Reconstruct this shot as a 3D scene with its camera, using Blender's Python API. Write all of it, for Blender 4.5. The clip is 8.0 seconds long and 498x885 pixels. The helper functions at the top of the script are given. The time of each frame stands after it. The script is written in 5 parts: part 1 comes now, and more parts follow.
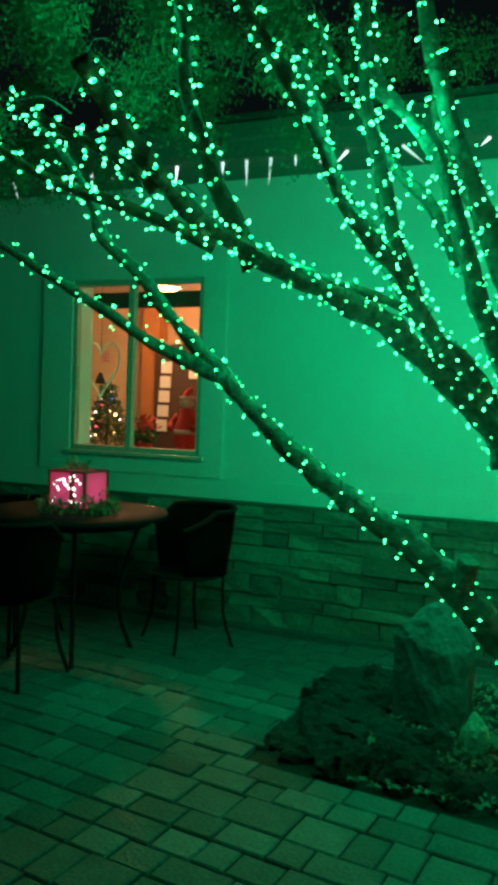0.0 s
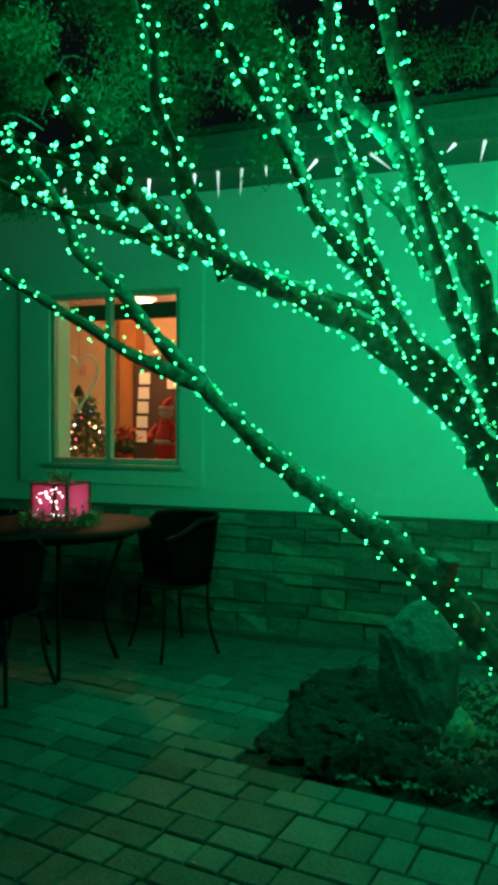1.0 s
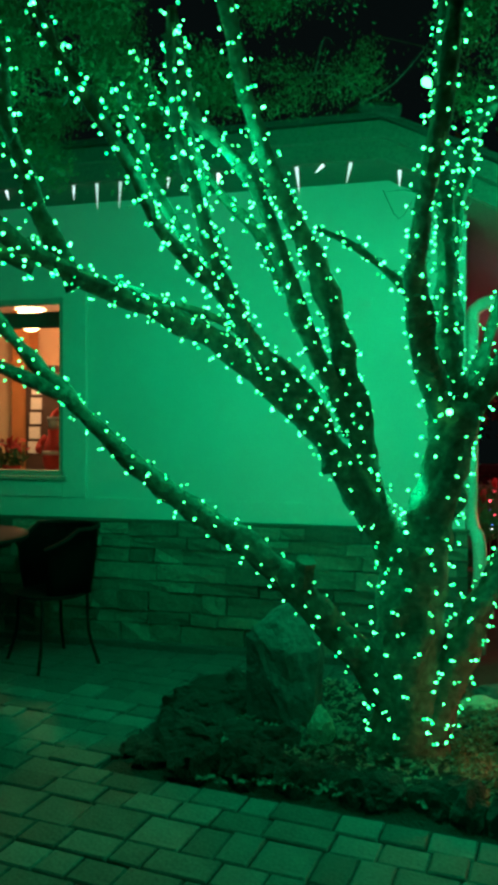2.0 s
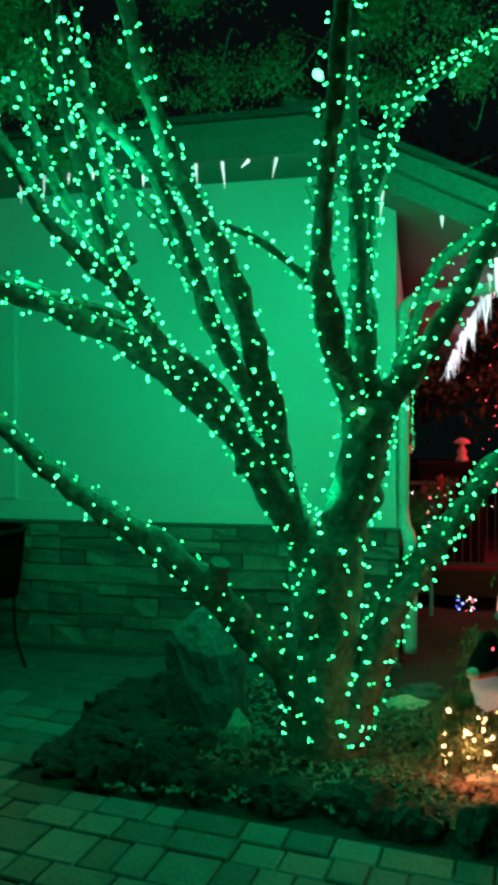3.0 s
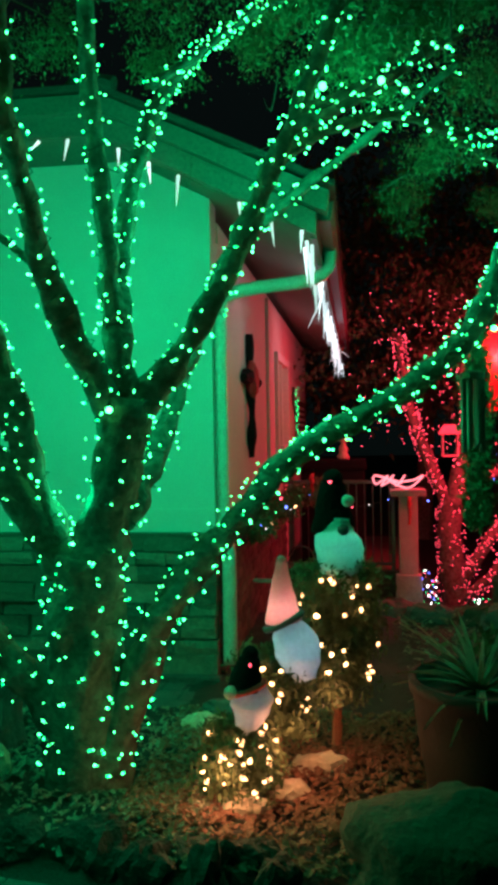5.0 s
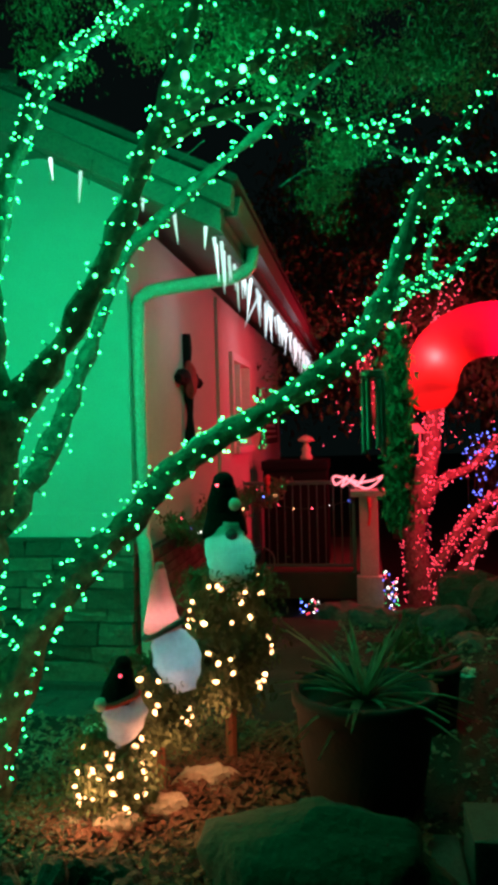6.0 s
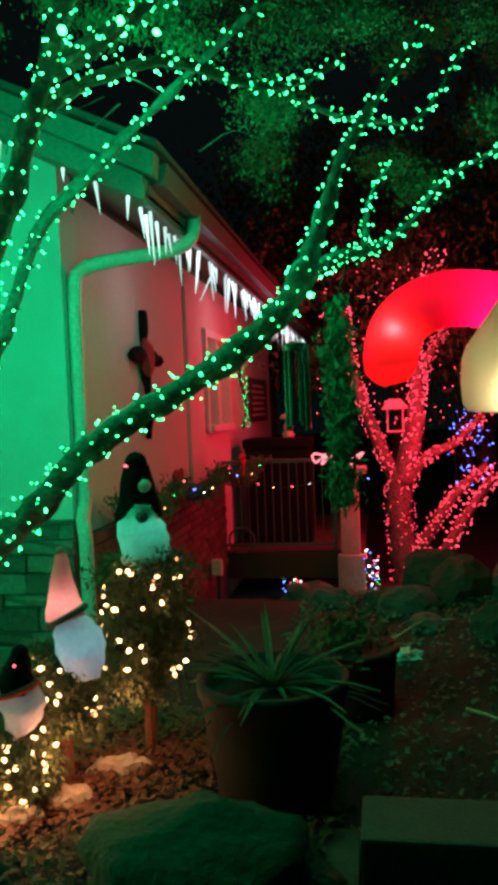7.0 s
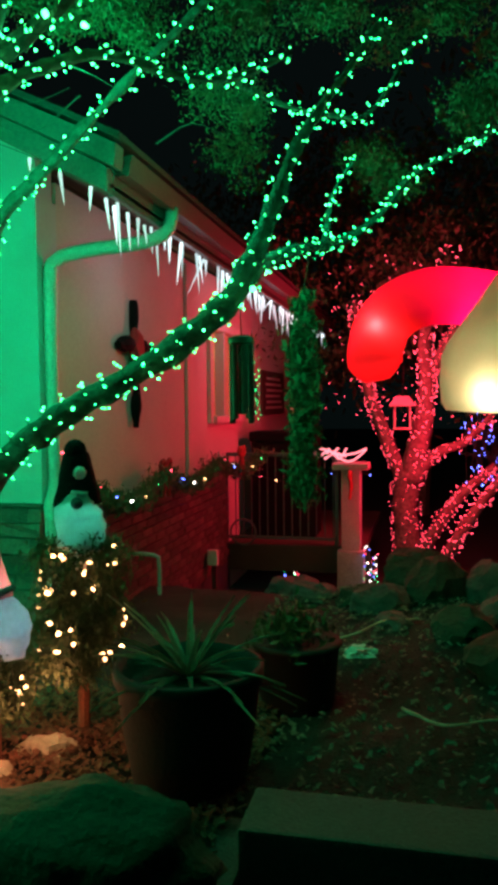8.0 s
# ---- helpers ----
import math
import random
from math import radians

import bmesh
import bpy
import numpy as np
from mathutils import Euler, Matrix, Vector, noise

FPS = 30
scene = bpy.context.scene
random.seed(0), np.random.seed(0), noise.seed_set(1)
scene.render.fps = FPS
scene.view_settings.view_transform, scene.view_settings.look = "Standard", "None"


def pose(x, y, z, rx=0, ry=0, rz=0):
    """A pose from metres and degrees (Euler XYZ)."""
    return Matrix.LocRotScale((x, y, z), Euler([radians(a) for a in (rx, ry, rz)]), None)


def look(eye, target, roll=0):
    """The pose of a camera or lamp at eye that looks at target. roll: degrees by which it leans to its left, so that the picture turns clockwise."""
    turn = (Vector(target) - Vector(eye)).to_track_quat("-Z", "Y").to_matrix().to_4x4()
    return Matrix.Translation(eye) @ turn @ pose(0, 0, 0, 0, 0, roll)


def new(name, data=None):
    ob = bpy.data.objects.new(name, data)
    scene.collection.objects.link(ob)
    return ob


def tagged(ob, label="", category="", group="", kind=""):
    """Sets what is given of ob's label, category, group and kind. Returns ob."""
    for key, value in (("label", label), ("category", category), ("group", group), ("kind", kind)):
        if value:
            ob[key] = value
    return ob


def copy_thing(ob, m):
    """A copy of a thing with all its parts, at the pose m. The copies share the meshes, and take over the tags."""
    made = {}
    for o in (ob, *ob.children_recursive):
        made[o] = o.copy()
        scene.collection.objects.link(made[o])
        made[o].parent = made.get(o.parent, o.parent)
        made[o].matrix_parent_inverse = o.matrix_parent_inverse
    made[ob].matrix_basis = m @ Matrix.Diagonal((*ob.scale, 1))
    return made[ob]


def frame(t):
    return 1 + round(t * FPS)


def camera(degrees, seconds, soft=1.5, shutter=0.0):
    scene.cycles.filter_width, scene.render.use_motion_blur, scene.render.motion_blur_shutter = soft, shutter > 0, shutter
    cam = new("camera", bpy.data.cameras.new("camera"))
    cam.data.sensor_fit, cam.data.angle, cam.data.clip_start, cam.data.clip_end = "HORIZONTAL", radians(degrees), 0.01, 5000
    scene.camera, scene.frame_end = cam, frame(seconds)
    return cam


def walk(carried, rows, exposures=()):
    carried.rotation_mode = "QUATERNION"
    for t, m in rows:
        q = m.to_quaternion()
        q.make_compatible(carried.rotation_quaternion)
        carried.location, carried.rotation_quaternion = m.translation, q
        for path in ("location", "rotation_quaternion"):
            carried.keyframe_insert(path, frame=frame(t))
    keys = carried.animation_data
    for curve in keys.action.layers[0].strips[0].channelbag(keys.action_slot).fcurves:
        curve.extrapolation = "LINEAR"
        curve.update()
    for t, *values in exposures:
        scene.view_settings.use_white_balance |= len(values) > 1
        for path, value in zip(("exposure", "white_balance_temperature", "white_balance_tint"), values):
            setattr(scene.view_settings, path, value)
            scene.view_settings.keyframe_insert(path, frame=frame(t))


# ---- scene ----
cam = camera(35.5, 8.0, soft=4.6)
PATH = [
    (0, (-0.002, -0.009, 1.476), (-0.745, 1.846, 1.399), 2.1),
    (0.5, (-0.011, -0.014, 1.484), (-0.701, 1.862, 1.409), 1.9),
    (1, (0.013, -0.054, 1.466), (-0.682, 1.821, 1.413), 0.3),
    (1.5, (0.12, -0.059, 1.477), (-0.441, 1.86, 1.432), 0.1),
    (1.7, (0.177, -0.068, 1.46), (-0.339, 1.864, 1.436), 0.2),
    (2.8, (0.482, 0.021, 1.448), (0.014, 1.965, 1.427), 0.2),
    (3, (0.506, 0.06, 1.467), (0.085, 2.015, 1.437), -0.1),
    (3.5, (0.631, 0.168, 1.472), (0.217, 2.125, 1.443), -0.7),
    (4, (0.809, 0.255, 1.479), (0.455, 2.223, 1.45), -0.5),
    (4.5, (1.037, 0.328, 1.478), (0.647, 2.289, 1.45), -0.4),
    (5, (1.229, 0.466, 1.465), (0.951, 2.446, 1.432), -1.0),
    (5.2, (1.3, 0.526, 1.463), (1.05, 2.51, 1.438), -1.1),
    (6.3, (1.831, 0.674, 1.456), (1.504, 2.647, 1.412), -1.7),
    (6.5, (1.894, 0.716, 1.446), (1.543, 2.684, 1.386), -1.8),
    (7, (2.104, 0.845, 1.441), (1.772, 2.815, 1.355), -2.4),
    (7.5, (2.34, 0.898, 1.426), (1.963, 2.86, 1.343), -1.4),
    (8, (2.541, 0.91, 1.431), (2.096, 2.857, 1.328), -0.6),
]
walk(cam, [(t, look(eye, target, roll)) for t, eye, target, roll in PATH], exposures=[(0.0, 0.55), (1.5, 0.42), (3.0, 0.38), (8.0, 0.36)])

# ---- world and light ----
world = bpy.data.worlds.new("night")
scene.world = world
world.use_nodes = True
wn = world.node_tree.nodes
wn["Background"].inputs[0].default_value = (0.06, 0.12, 0.12, 1)
wn["Background"].inputs[1].default_value = 0.022


def lamp(name, place, colour, watts, size=0.1, kind="POINT"):
    data = bpy.data.lights.new(name, kind)
    data.color, data.energy = colour, watts
    if kind == "POINT":
        data.shadow_soft_size = size
    else:
        data.size = size
    ob = new(name, data)
    ob.location = place
    return ob


GREEN = (0.0, 1.0, 0.37)
RED = (1.0, 0.02, 0.06)
WARM = (1.0, 0.38, 0.17)
# the summed glow of the strings wound round each limb of the tree
for place, watts in (((-0.55, 3.3, 1.55), 9), ((-0.95, 2.55, 2.1), 9), ((-0.2, 3.15, 2.1), 9), ((-1.35, 3.1, 1.75), 5), ((-0.55, 2.6, 2.5), 7),
                     ((0.12, 3.3, 1.2), 5), ((0.3, 3.4, 2.3), 8), ((0.75, 3.5, 2.3), 7), ((-0.35, 3.4, 1.0), 1.4), ((0.35, 3.4, 0.6), 1.6),
                     ((0.95, 3.85, 1.5), 2.5), ((1.75, 4.05, 2.2), 5), ((2.1, 4.3, 2.75), 6), ((1.2, 3.5, 2.75), 8), ((-1.9, 2.8, 2.55), 5)):
    lamp("string_glow", (place[0], place[1] + 0.22, place[2]), GREEN, watts * 1.5, 0.12)
# added fill lamps in front of the limbs, brightening bark, leaves and ground
for place, watts in (((0.15, 3.0, 0.3), 0.6), ((-0.55, 3.0, 0.95), 0.5), ((0.5, 3.3, 0.85), 0.6), ((-0.5, 2.75, 1.6), 1.5), ((-0.6, 2.3, 2.3), 2.0), ((0.6, 3.0, 2.5), 2.0), ((2.3, 4.2, 1.9), 3.0), ((-1.6, 2.4, 2.8), 6.5), ((0.4, 2.4, 0.4), 1.9)):
    lamp("string_glow", place, GREEN, watts, 0.08)
# red fill lamps added forward of the tree to redden pillar, wall and limbs
for place, watts in (((2.25, 8.85, 0.35), 11), ((2.75, 9.3, 1.1), 62), ((2.2, 9.3, 2.0), 80), ((2.55, 9.55, 0.9), 9), ((2.9, 9.45, 0.35), 7)):
    lamp("red_string_glow", place, RED, watts, 0.25)

# ---- materials ----


def material(name, colour, rough=0.8, metal=0.0, vary=0.25, scale=8.0, bump=0.3, grain=60.0, second=None, spec=0.5, piece=0.0):
    """Two scales of colour variation and a fine relief over one base colour."""
    m = bpy.data.materials.new(name)
    m.use_nodes = True
    nt = m.node_tree
    n, l = nt.nodes, nt.links
    b = n["Principled BSDF"]
    b.inputs["Roughness"].default_value, b.inputs["Metallic"].default_value = rough, metal
    b.inputs["Specular IOR Level"].default_value = spec
    tc = n.new("ShaderNodeTexCoord")
    big, fine = n.new("ShaderNodeTexNoise"), n.new("ShaderNodeTexNoise")
    big.inputs["Scale"].default_value, fine.inputs["Scale"].default_value = scale, grain
    big.inputs["Detail"].default_value = fine.inputs["Detail"].default_value = 6
    l.new(tc.outputs["Object"], big.inputs["Vector"])
    l.new(tc.outputs["Object"], fine.inputs["Vector"])
    mix = n.new("ShaderNodeMixRGB")
    dark = [c * (1 - vary) for c in colour] if second is None else second
    mix.inputs[1].default_value, mix.inputs[2].default_value = (*dark, 1), (*[min(1, c * (1 + vary * 0.6)) for c in colour], 1)
    l.new(big.outputs["Fac"], mix.inputs[0])
    over = n.new("ShaderNodeMixRGB")
    over.blend_type = "OVERLAY"
    over.inputs[0].default_value = 0.45
    l.new(mix.outputs[0], over.inputs[1])
    l.new(fine.outputs["Fac"], over.inputs[2])
    last = over.outputs[0]
    if piece:
        info, bright = n.new("ShaderNodeObjectInfo"), n.new("ShaderNodeMapRange")
        bright.inputs["To Min"].default_value, bright.inputs["To Max"].default_value = 1 - piece, 1 + piece
        l.new(info.outputs["Random"], bright.inputs["Value"])
        mul = n.new("ShaderNodeMixRGB")
        mul.blend_type = "MULTIPLY"
        mul.inputs[0].default_value = 1
        l.new(last, mul.inputs[1])
        l.new(bright.outputs[0], mul.inputs[2])
        last = mul.outputs[0]
    l.new(last, b.inputs["Base Color"])
    if bump:
        bp = n.new("ShaderNodeBump")
        bp.inputs["Strength"].default_value, bp.inputs["Distance"].default_value = bump, 0.015
        l.new(fine.outputs["Fac"], bp.inputs["Height"])
        l.new(bp.outputs[0], b.inputs["Normal"])
    return m


def glow(name, colour, strength, sampled=False):
    m = bpy.data.materials.new(name)
    m.use_nodes = True
    b = m.node_tree.nodes["Principled BSDF"]
    b.inputs["Base Color"].default_value = (*[0.5 * c for c in colour], 1)
    b.inputs["Emission Color"].default_value = (*colour, 1)
    info, mr = m.node_tree.nodes.new("ShaderNodeObjectInfo"), m.node_tree.nodes.new("ShaderNodeMapRange")
    mr.inputs["To Min"].default_value, mr.inputs["To Max"].default_value = strength * 0.45, strength * 1.6
    m.node_tree.links.new(info.outputs["Random"], mr.inputs["Value"])
    m.node_tree.links.new(mr.outputs[0], b.inputs["Emission Strength"])
    if not sampled:
        m.cycles.emission_sampling = "NONE"
    return m


def lit_fabric(name, colour, strength):
    """Thin cloth that lets light through."""
    m = material(name, colour, 0.7, vary=0.08, bump=0.1)
    nt = m.node_tree
    b = nt.nodes["Principled BSDF"]
    tr, mx = nt.nodes.new("ShaderNodeBsdfTranslucent"), nt.nodes.new("ShaderNodeMixShader")
    tr.inputs[0].default_value = (*colour, 1)
    mx.inputs[0].default_value = strength
    nt.links.new(b.outputs[0], mx.inputs[1])
    nt.links.new(tr.outputs[0], mx.inputs[2])
    nt.links.new(mx.outputs[0], nt.nodes["Material Output"].inputs[0])
    return m


# front base colour tinted green to deepen the green light, red kept low
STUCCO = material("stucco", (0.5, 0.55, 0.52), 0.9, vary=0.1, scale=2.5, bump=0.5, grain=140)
SIDE_STUCCO = material("side_stucco", (0.58, 0.53, 0.46), 0.9, vary=0.16, scale=1.6, bump=0.5, grain=120)
WINDOW_PAINT = material("window_frame_paint", (0.3, 0.3, 0.27), 0.5, vary=0.1, bump=0.1)
TRIM = material("painted_trim", (0.6, 0.58, 0.52), 0.6, vary=0.1, bump=0.1)
STONE = material("ledger_stone", (0.13, 0.12, 0.095), 0.9, vary=0.45, scale=7, bump=0.9, grain=45, piece=0.45)
MORTAR = material("mortar", (0.07, 0.065, 0.06), 0.95, bump=0.6)
BRICK = material("dark_brick", (0.12, 0.06, 0.05), 0.9, vary=0.4, bump=0.8, grain=50, piece=0.4)
PAVER = material("concrete_paver", (0.13, 0.13, 0.125), 0.9, vary=0.45, scale=7, bump=0.3, grain=70, piece=0.3, spec=0.15)
SAND = material("joint_sand", (0.1, 0.095, 0.088), 0.95, bump=0.4)
SOIL = material("soil_and_mulch", (0.026, 0.022, 0.018), 0.95, vary=0.5, scale=12, bump=1.0, grain=70)
BARK = material("bark", (0.16, 0.145, 0.115), 0.95, vary=0.65, scale=22, bump=1.0, grain=38, spec=0.1, second=(0.01, 0.008, 0.006))
FASCIA = material("brown_fascia", (0.13, 0.115, 0.095), 0.7, vary=0.15, bump=0.2)
EAVE_PAINT = material("dark_eave_paint", (0.1, 0.085, 0.075), 0.5, vary=0.2, bump=0.15)
ROCK = material("rough_rock", (0.085, 0.085, 0.08), 0.9, vary=0.35, scale=6, bump=1.0, grain=28)
PALE_ROCK = material("pale_rock", (0.5, 0.42, 0.32), 0.85, vary=0.3, scale=9, bump=0.8, grain=40)
MOSS_ROCK = material("mossy_boulder", (0.035, 0.05, 0.033), 0.95, vary=0.4, scale=6, bump=1.0, grain=35)
GUTTER = material("painted_metal", (0.5, 0.48, 0.44), 0.45, vary=0.1, bump=0.05)
SHINGLE = material("roof_shingle", (0.06, 0.05, 0.045), 0.9, vary=0.3, bump=0.8, grain=70)
BLACK_METAL = material("black_iron", (0.006, 0.006, 0.006), 0.8, spec=0.12, vary=0.2, bump=0.1)
TABLE_TOP = material("dark_table_top", (0.008, 0.007, 0.007), 0.7, vary=0.3, bump=0.1, spec=0.06)
TERRACOTTA = material("weathered_pot", (0.02, 0.012, 0.009), 0.8, vary=0.3, bump=0.3)
LEAF = material("leaf", (0.07, 0.12, 0.045), 0.6, vary=0.4, scale=5, bump=0.2)
PINE = material("pine_garland", (0.085, 0.125, 0.05), 0.7, vary=0.4, scale=20, bump=0.3)
WIRE = material("green_wire", (0.02, 0.05, 0.025), 0.6, bump=0)
WOOD = material("red_brown_stake", (0.3, 0.1, 0.06), 0.7, vary=0.3, bump=0.3)
DARK_WOOD = material("dark_wood", (0.06, 0.035, 0.025), 0.7, vary=0.3, bump=0.3)
FUR = lit_fabric("white_fur", (0.62, 0.6, 0.6), 0.35)
GREY_CLOTH = material("dark_cloth", (0.006, 0.005, 0.006), 0.95, bump=0.4, spec=0.1)
PINK_CLOTH = lit_fabric("pale_red_cloth", (0.8, 0.38, 0.4), 0.5)
RED_CLOTH = material("red_cloth", (0.45, 0.03, 0.03), 0.85, bump=0.4)
WHITE_PAINT = material("white_paint", (0.75, 0.73, 0.7), 0.6, vary=0.06, bump=0.1)
ICE = glow("icicle_light", (0.8, 0.93, 1.0), 0.9)
BULB_GREEN = glow("green_bulb", (0.0, 1.0, 0.25), 3.0, sampled=True)
TIP_GREEN = glow("green_bulb_tip", (0.055, 1.0, 0.25), 9.0, sampled=True)
BULB_BIG = glow("large_green_bulb", (0.06, 1.0, 0.24), 7.0)
BULB_RED = glow("red_bulb", (1.0, 0.06, 0.11), 7.0)
BULB_WARM = glow("warm_bulb", (1.0, 0.46, 0.19), 9.0, sampled=True)
BULB_BLUE = glow("blue_bulb", (0.1, 0.16, 1.0), 6.0)
BULB_WHITE = glow("white_bulb", (1.0, 0.95, 0.9), 5.0)
CANE = lit_fabric("red_inflatable_fabric", (0.8, 0.012, 0.075), 0.75)
CREAM = lit_fabric("cream_inflatable_fabric", (0.78, 0.76, 0.58), 0.7)
CREAM_BLIND = lit_fabric("cream_blind", (0.75, 0.66, 0.48), 0.5)
GIFT = lit_fabric("pink_gift_fabric", (0.85, 0.12, 0.3), 0.75)
GLASS = bpy.data.materials.new("window_glass")
GLASS.use_nodes = True
gb = GLASS.node_tree.nodes["Principled BSDF"]
gb.inputs["Transmission Weight"].default_value, gb.inputs["Roughness"].default_value, gb.inputs["IOR"].default_value = 1.0, 0.0, 1.05
ORANGE_WOOD = material("orange_wood", (0.5, 0.2, 0.07), 0.5, vary=0.3, scale=5, bump=0.2)
ROOM_PAINT = material("warm_wall_paint", (0.72, 0.5, 0.33), 0.9, vary=0.08, bump=0.1)

# ---- mesh helpers ----


def finish(name, bm, mat, parent=None, label="", smooth=False):
    me = bpy.data.meshes.new(name)
    if smooth:
        for f in bm.faces:
            f.smooth = True
    bm.to_mesh(me)
    bm.free()
    for one in (mat if isinstance(mat, (list, tuple)) else [mat]):
        me.materials.append(one)
    ob = new(name, me)
    if parent is not None:
        ob.parent = parent
    if label:
        tagged(ob, label)
    return ob


def part(name, bm, mat, parent, label="", smooth=False):
    return finish(name, bm, mat, parent, label, smooth)


def empty(name, place, label, category, group="", kind=""):
    ob = new(name)
    ob.location = place
    ob.empty_display_size = 0.05
    tagged(ob, label, category, group, kind)
    return ob


def add_box(bm, x0, x1, y0, y1, z0, z1, bevel=0.0):
    r = bmesh.ops.create_cube(bm, size=1.0, matrix=Matrix.Translation(((x0 + x1) / 2, (y0 + y1) / 2, (z0 + z1) / 2)) @ Matrix.Diagonal((x1 - x0, y1 - y0, z1 - z0, 1)))
    if bevel:
        edges = list({e for v in r["verts"] for e in v.link_edges})
        bmesh.ops.bevel(bm, geom=edges, offset=bevel, segments=2, affect="EDGES", profile=0.7)


def boxes(*specs, bevel=0.0):
    bm = bmesh.new()
    for s in specs:
        add_box(bm, *s, bevel=bevel)
    return bm


def smooth_line(pts, step=0.05):
    """Catmull-Rom through the control points, resampled."""
    p = [Vector(q) for q in pts]
    p = [p[0] * 2 - p[1]] + p + [p[-1] * 2 - p[-2]]
    out = []
    for i in range(1, len(p) - 2):
        n = max(2, int((p[i + 1] - p[i]).length / step))
        for k in range(n):
            t = k / n
            a, b, c, d = p[i - 1], p[i], p[i + 1], p[i + 2]
            out.append(0.5 * (2 * b + (c - a) * t + (2 * a - 5 * b + 4 * c - d) * t * t + (3 * b - a - 3 * c + d) * t ** 3))
    out.append(p[-2])
    return out


def add_tube(bm, line, radius, sides=8, rough=0.0, cap=True):
    """A tube round a line; radius is a number or a function of 0..1."""
    rings = []
    up = Vector((0.13, 0.31, 0.94)).normalized()
    side = None
    for i, p in enumerate(line):
        d = (line[min(i + 1, len(line) - 1)] - line[max(i - 1, 0)]).normalized()
        if side is None:
            side = d.cross(up).normalized()
        side = (side - d * side.dot(d)).normalized()
        other = d.cross(side)
        r = radius(i / max(1, len(line) - 1)) if callable(radius) else radius
        ring = []
        for k in range(sides):
            a = 2 * math.pi * k / sides
            w = side * math.cos(a) + other * math.sin(a)
            rr = r * (1 + rough * noise.noise((p + w * r) * 9.0) + rough * 0.6 * noise.noise(Vector((k * 1.7, i * 0.21, r * 50))))
            ring.append(bm.verts.new(p + w * rr))
        rings.append(ring)
    for a, b in zip(rings, rings[1:]):
        for k in range(sides):
            bm.faces.new((a[k], a[(k + 1) % sides], b[(k + 1) % sides], b[k]))
    if cap:
        bm.faces.new(list(reversed(rings[0])))
        bm.faces.new(rings[-1])


def tube(line, radius, sides=8, rough=0.0):
    bm = bmesh.new()
    add_tube(bm, line, radius, sides, rough)
    return bm


def lathe(profile, sides=24, place=(0, 0, 0)):
    bm = bmesh.new()
    rings = []
    for r, z in profile:
        rings.append([bm.verts.new((place[0] + r * math.cos(2 * math.pi * k / sides), place[1] + r * math.sin(2 * math.pi * k / sides), place[2] + z)) for k in range(sides)])
    for a, b in zip(rings, rings[1:]):
        for k in range(sides):
            bm.faces.new((a[k], a[(k + 1) % sides], b[(k + 1) % sides], b[k]))
    bm.faces.new(list(reversed(rings[0])))
    bm.faces.new(rings[-1])
    return bm


def lump(size, seed, detail=3, rough=0.35, scale=1.6, flat=True):
    """A rock: a sphere pushed about by noise, flat below."""
    bm = bmesh.new()
    bmesh.ops.create_icosphere(bm, subdivisions=detail, radius=1.0)
    off = Vector((seed * 7.3, seed * 3.1, seed * 1.7))
    for v in bm.verts:
        n = v.co.normalized()
        k = 1 + rough * noise.noise(n * scale + off) + rough * 0.45 * noise.noise(n * scale * 2.7 + off) + rough * 0.2 * noise.noise(n * scale * 7 + off)
        v.co = n * k
        if flat and v.co.z < -0.35:
            v.co.z = -0.35
        v.co = Vector((v.co.x * size[0], v.co.y * size[1], (v.co.z + (0.35 if flat else 0)) * size[2] / (1.35 if flat else 1)))
    return bm


def bulb_mesh(name, radius, length, mat, tip=None):
    """A small pointed lamp on a dark socket."""
    bm = lathe([(radius * 0.45, -length * 0.45), (radius * 0.9, -length * 0.2), (radius, 0.0), (radius * 0.75, length * 0.35), (radius * 0.12, length * 0.65)], 6)
    me = bpy.data.meshes.new(name)
    bm.to_mesh(me)
    bm.free()
    me.materials.append(mat)
    if tip is not None:
        me.materials.append(tip)
        for f in me.polygons:
            f.material_index = 1 if f.center.z > 0.1 * length else 0
    return me


BULB = bulb_mesh("bulb", 0.0046, 0.0105, BULB_GREEN, TIP_GREEN)
BULB_L = bulb_mesh("large_bulb", 0.0135, 0.026, BULB_BIG)
BULB_W = bulb_mesh("warm_bulb", 0.0082, 0.017, BULB_WARM)
BULB_R = bulb_mesh("red_bulb", 0.006, 0.012, BULB_RED)
BULB_B = bulb_mesh("blue_bulb", 0.0085, 0.017, BULB_BLUE)
BULB_G = bulb_mesh("tiny_bulb", 0.0045, 0.01, BULB_WHITE)
BULB_S = bulb_mesh("strand_bulb", 0.006, 0.012, BULB_GREEN)
BULB_I = bulb_mesh("white_bulb", 0.0085, 0.017, BULB_WHITE)


def place_bulb(mesh, at, parent, rng, name="bulb"):
    ob = new(name, mesh)
    ob.parent = parent
    ob.location = at
    ob.rotation_euler = (rng.uniform(0, 6.3), rng.uniform(0, 6.3), rng.uniform(0, 6.3))
    k = rng.uniform(0.65, 1.2)
    ob.scale = (k, k, k * rng.uniform(0.9, 1.4))
    return ob


# ---- ground ----


def ground_height(x, y):
    h = 0.0
    if y > 6.6:
        h -= 0.62 * min(1.0, (y - 6.6) / 1.8)
    if x > 1.6 and 3.9 < y < 7.5:
        h += 0.12 * min(1, (x - 1.6) / 1.0) * min(1, (y - 3.9) / 1.2)
    return h


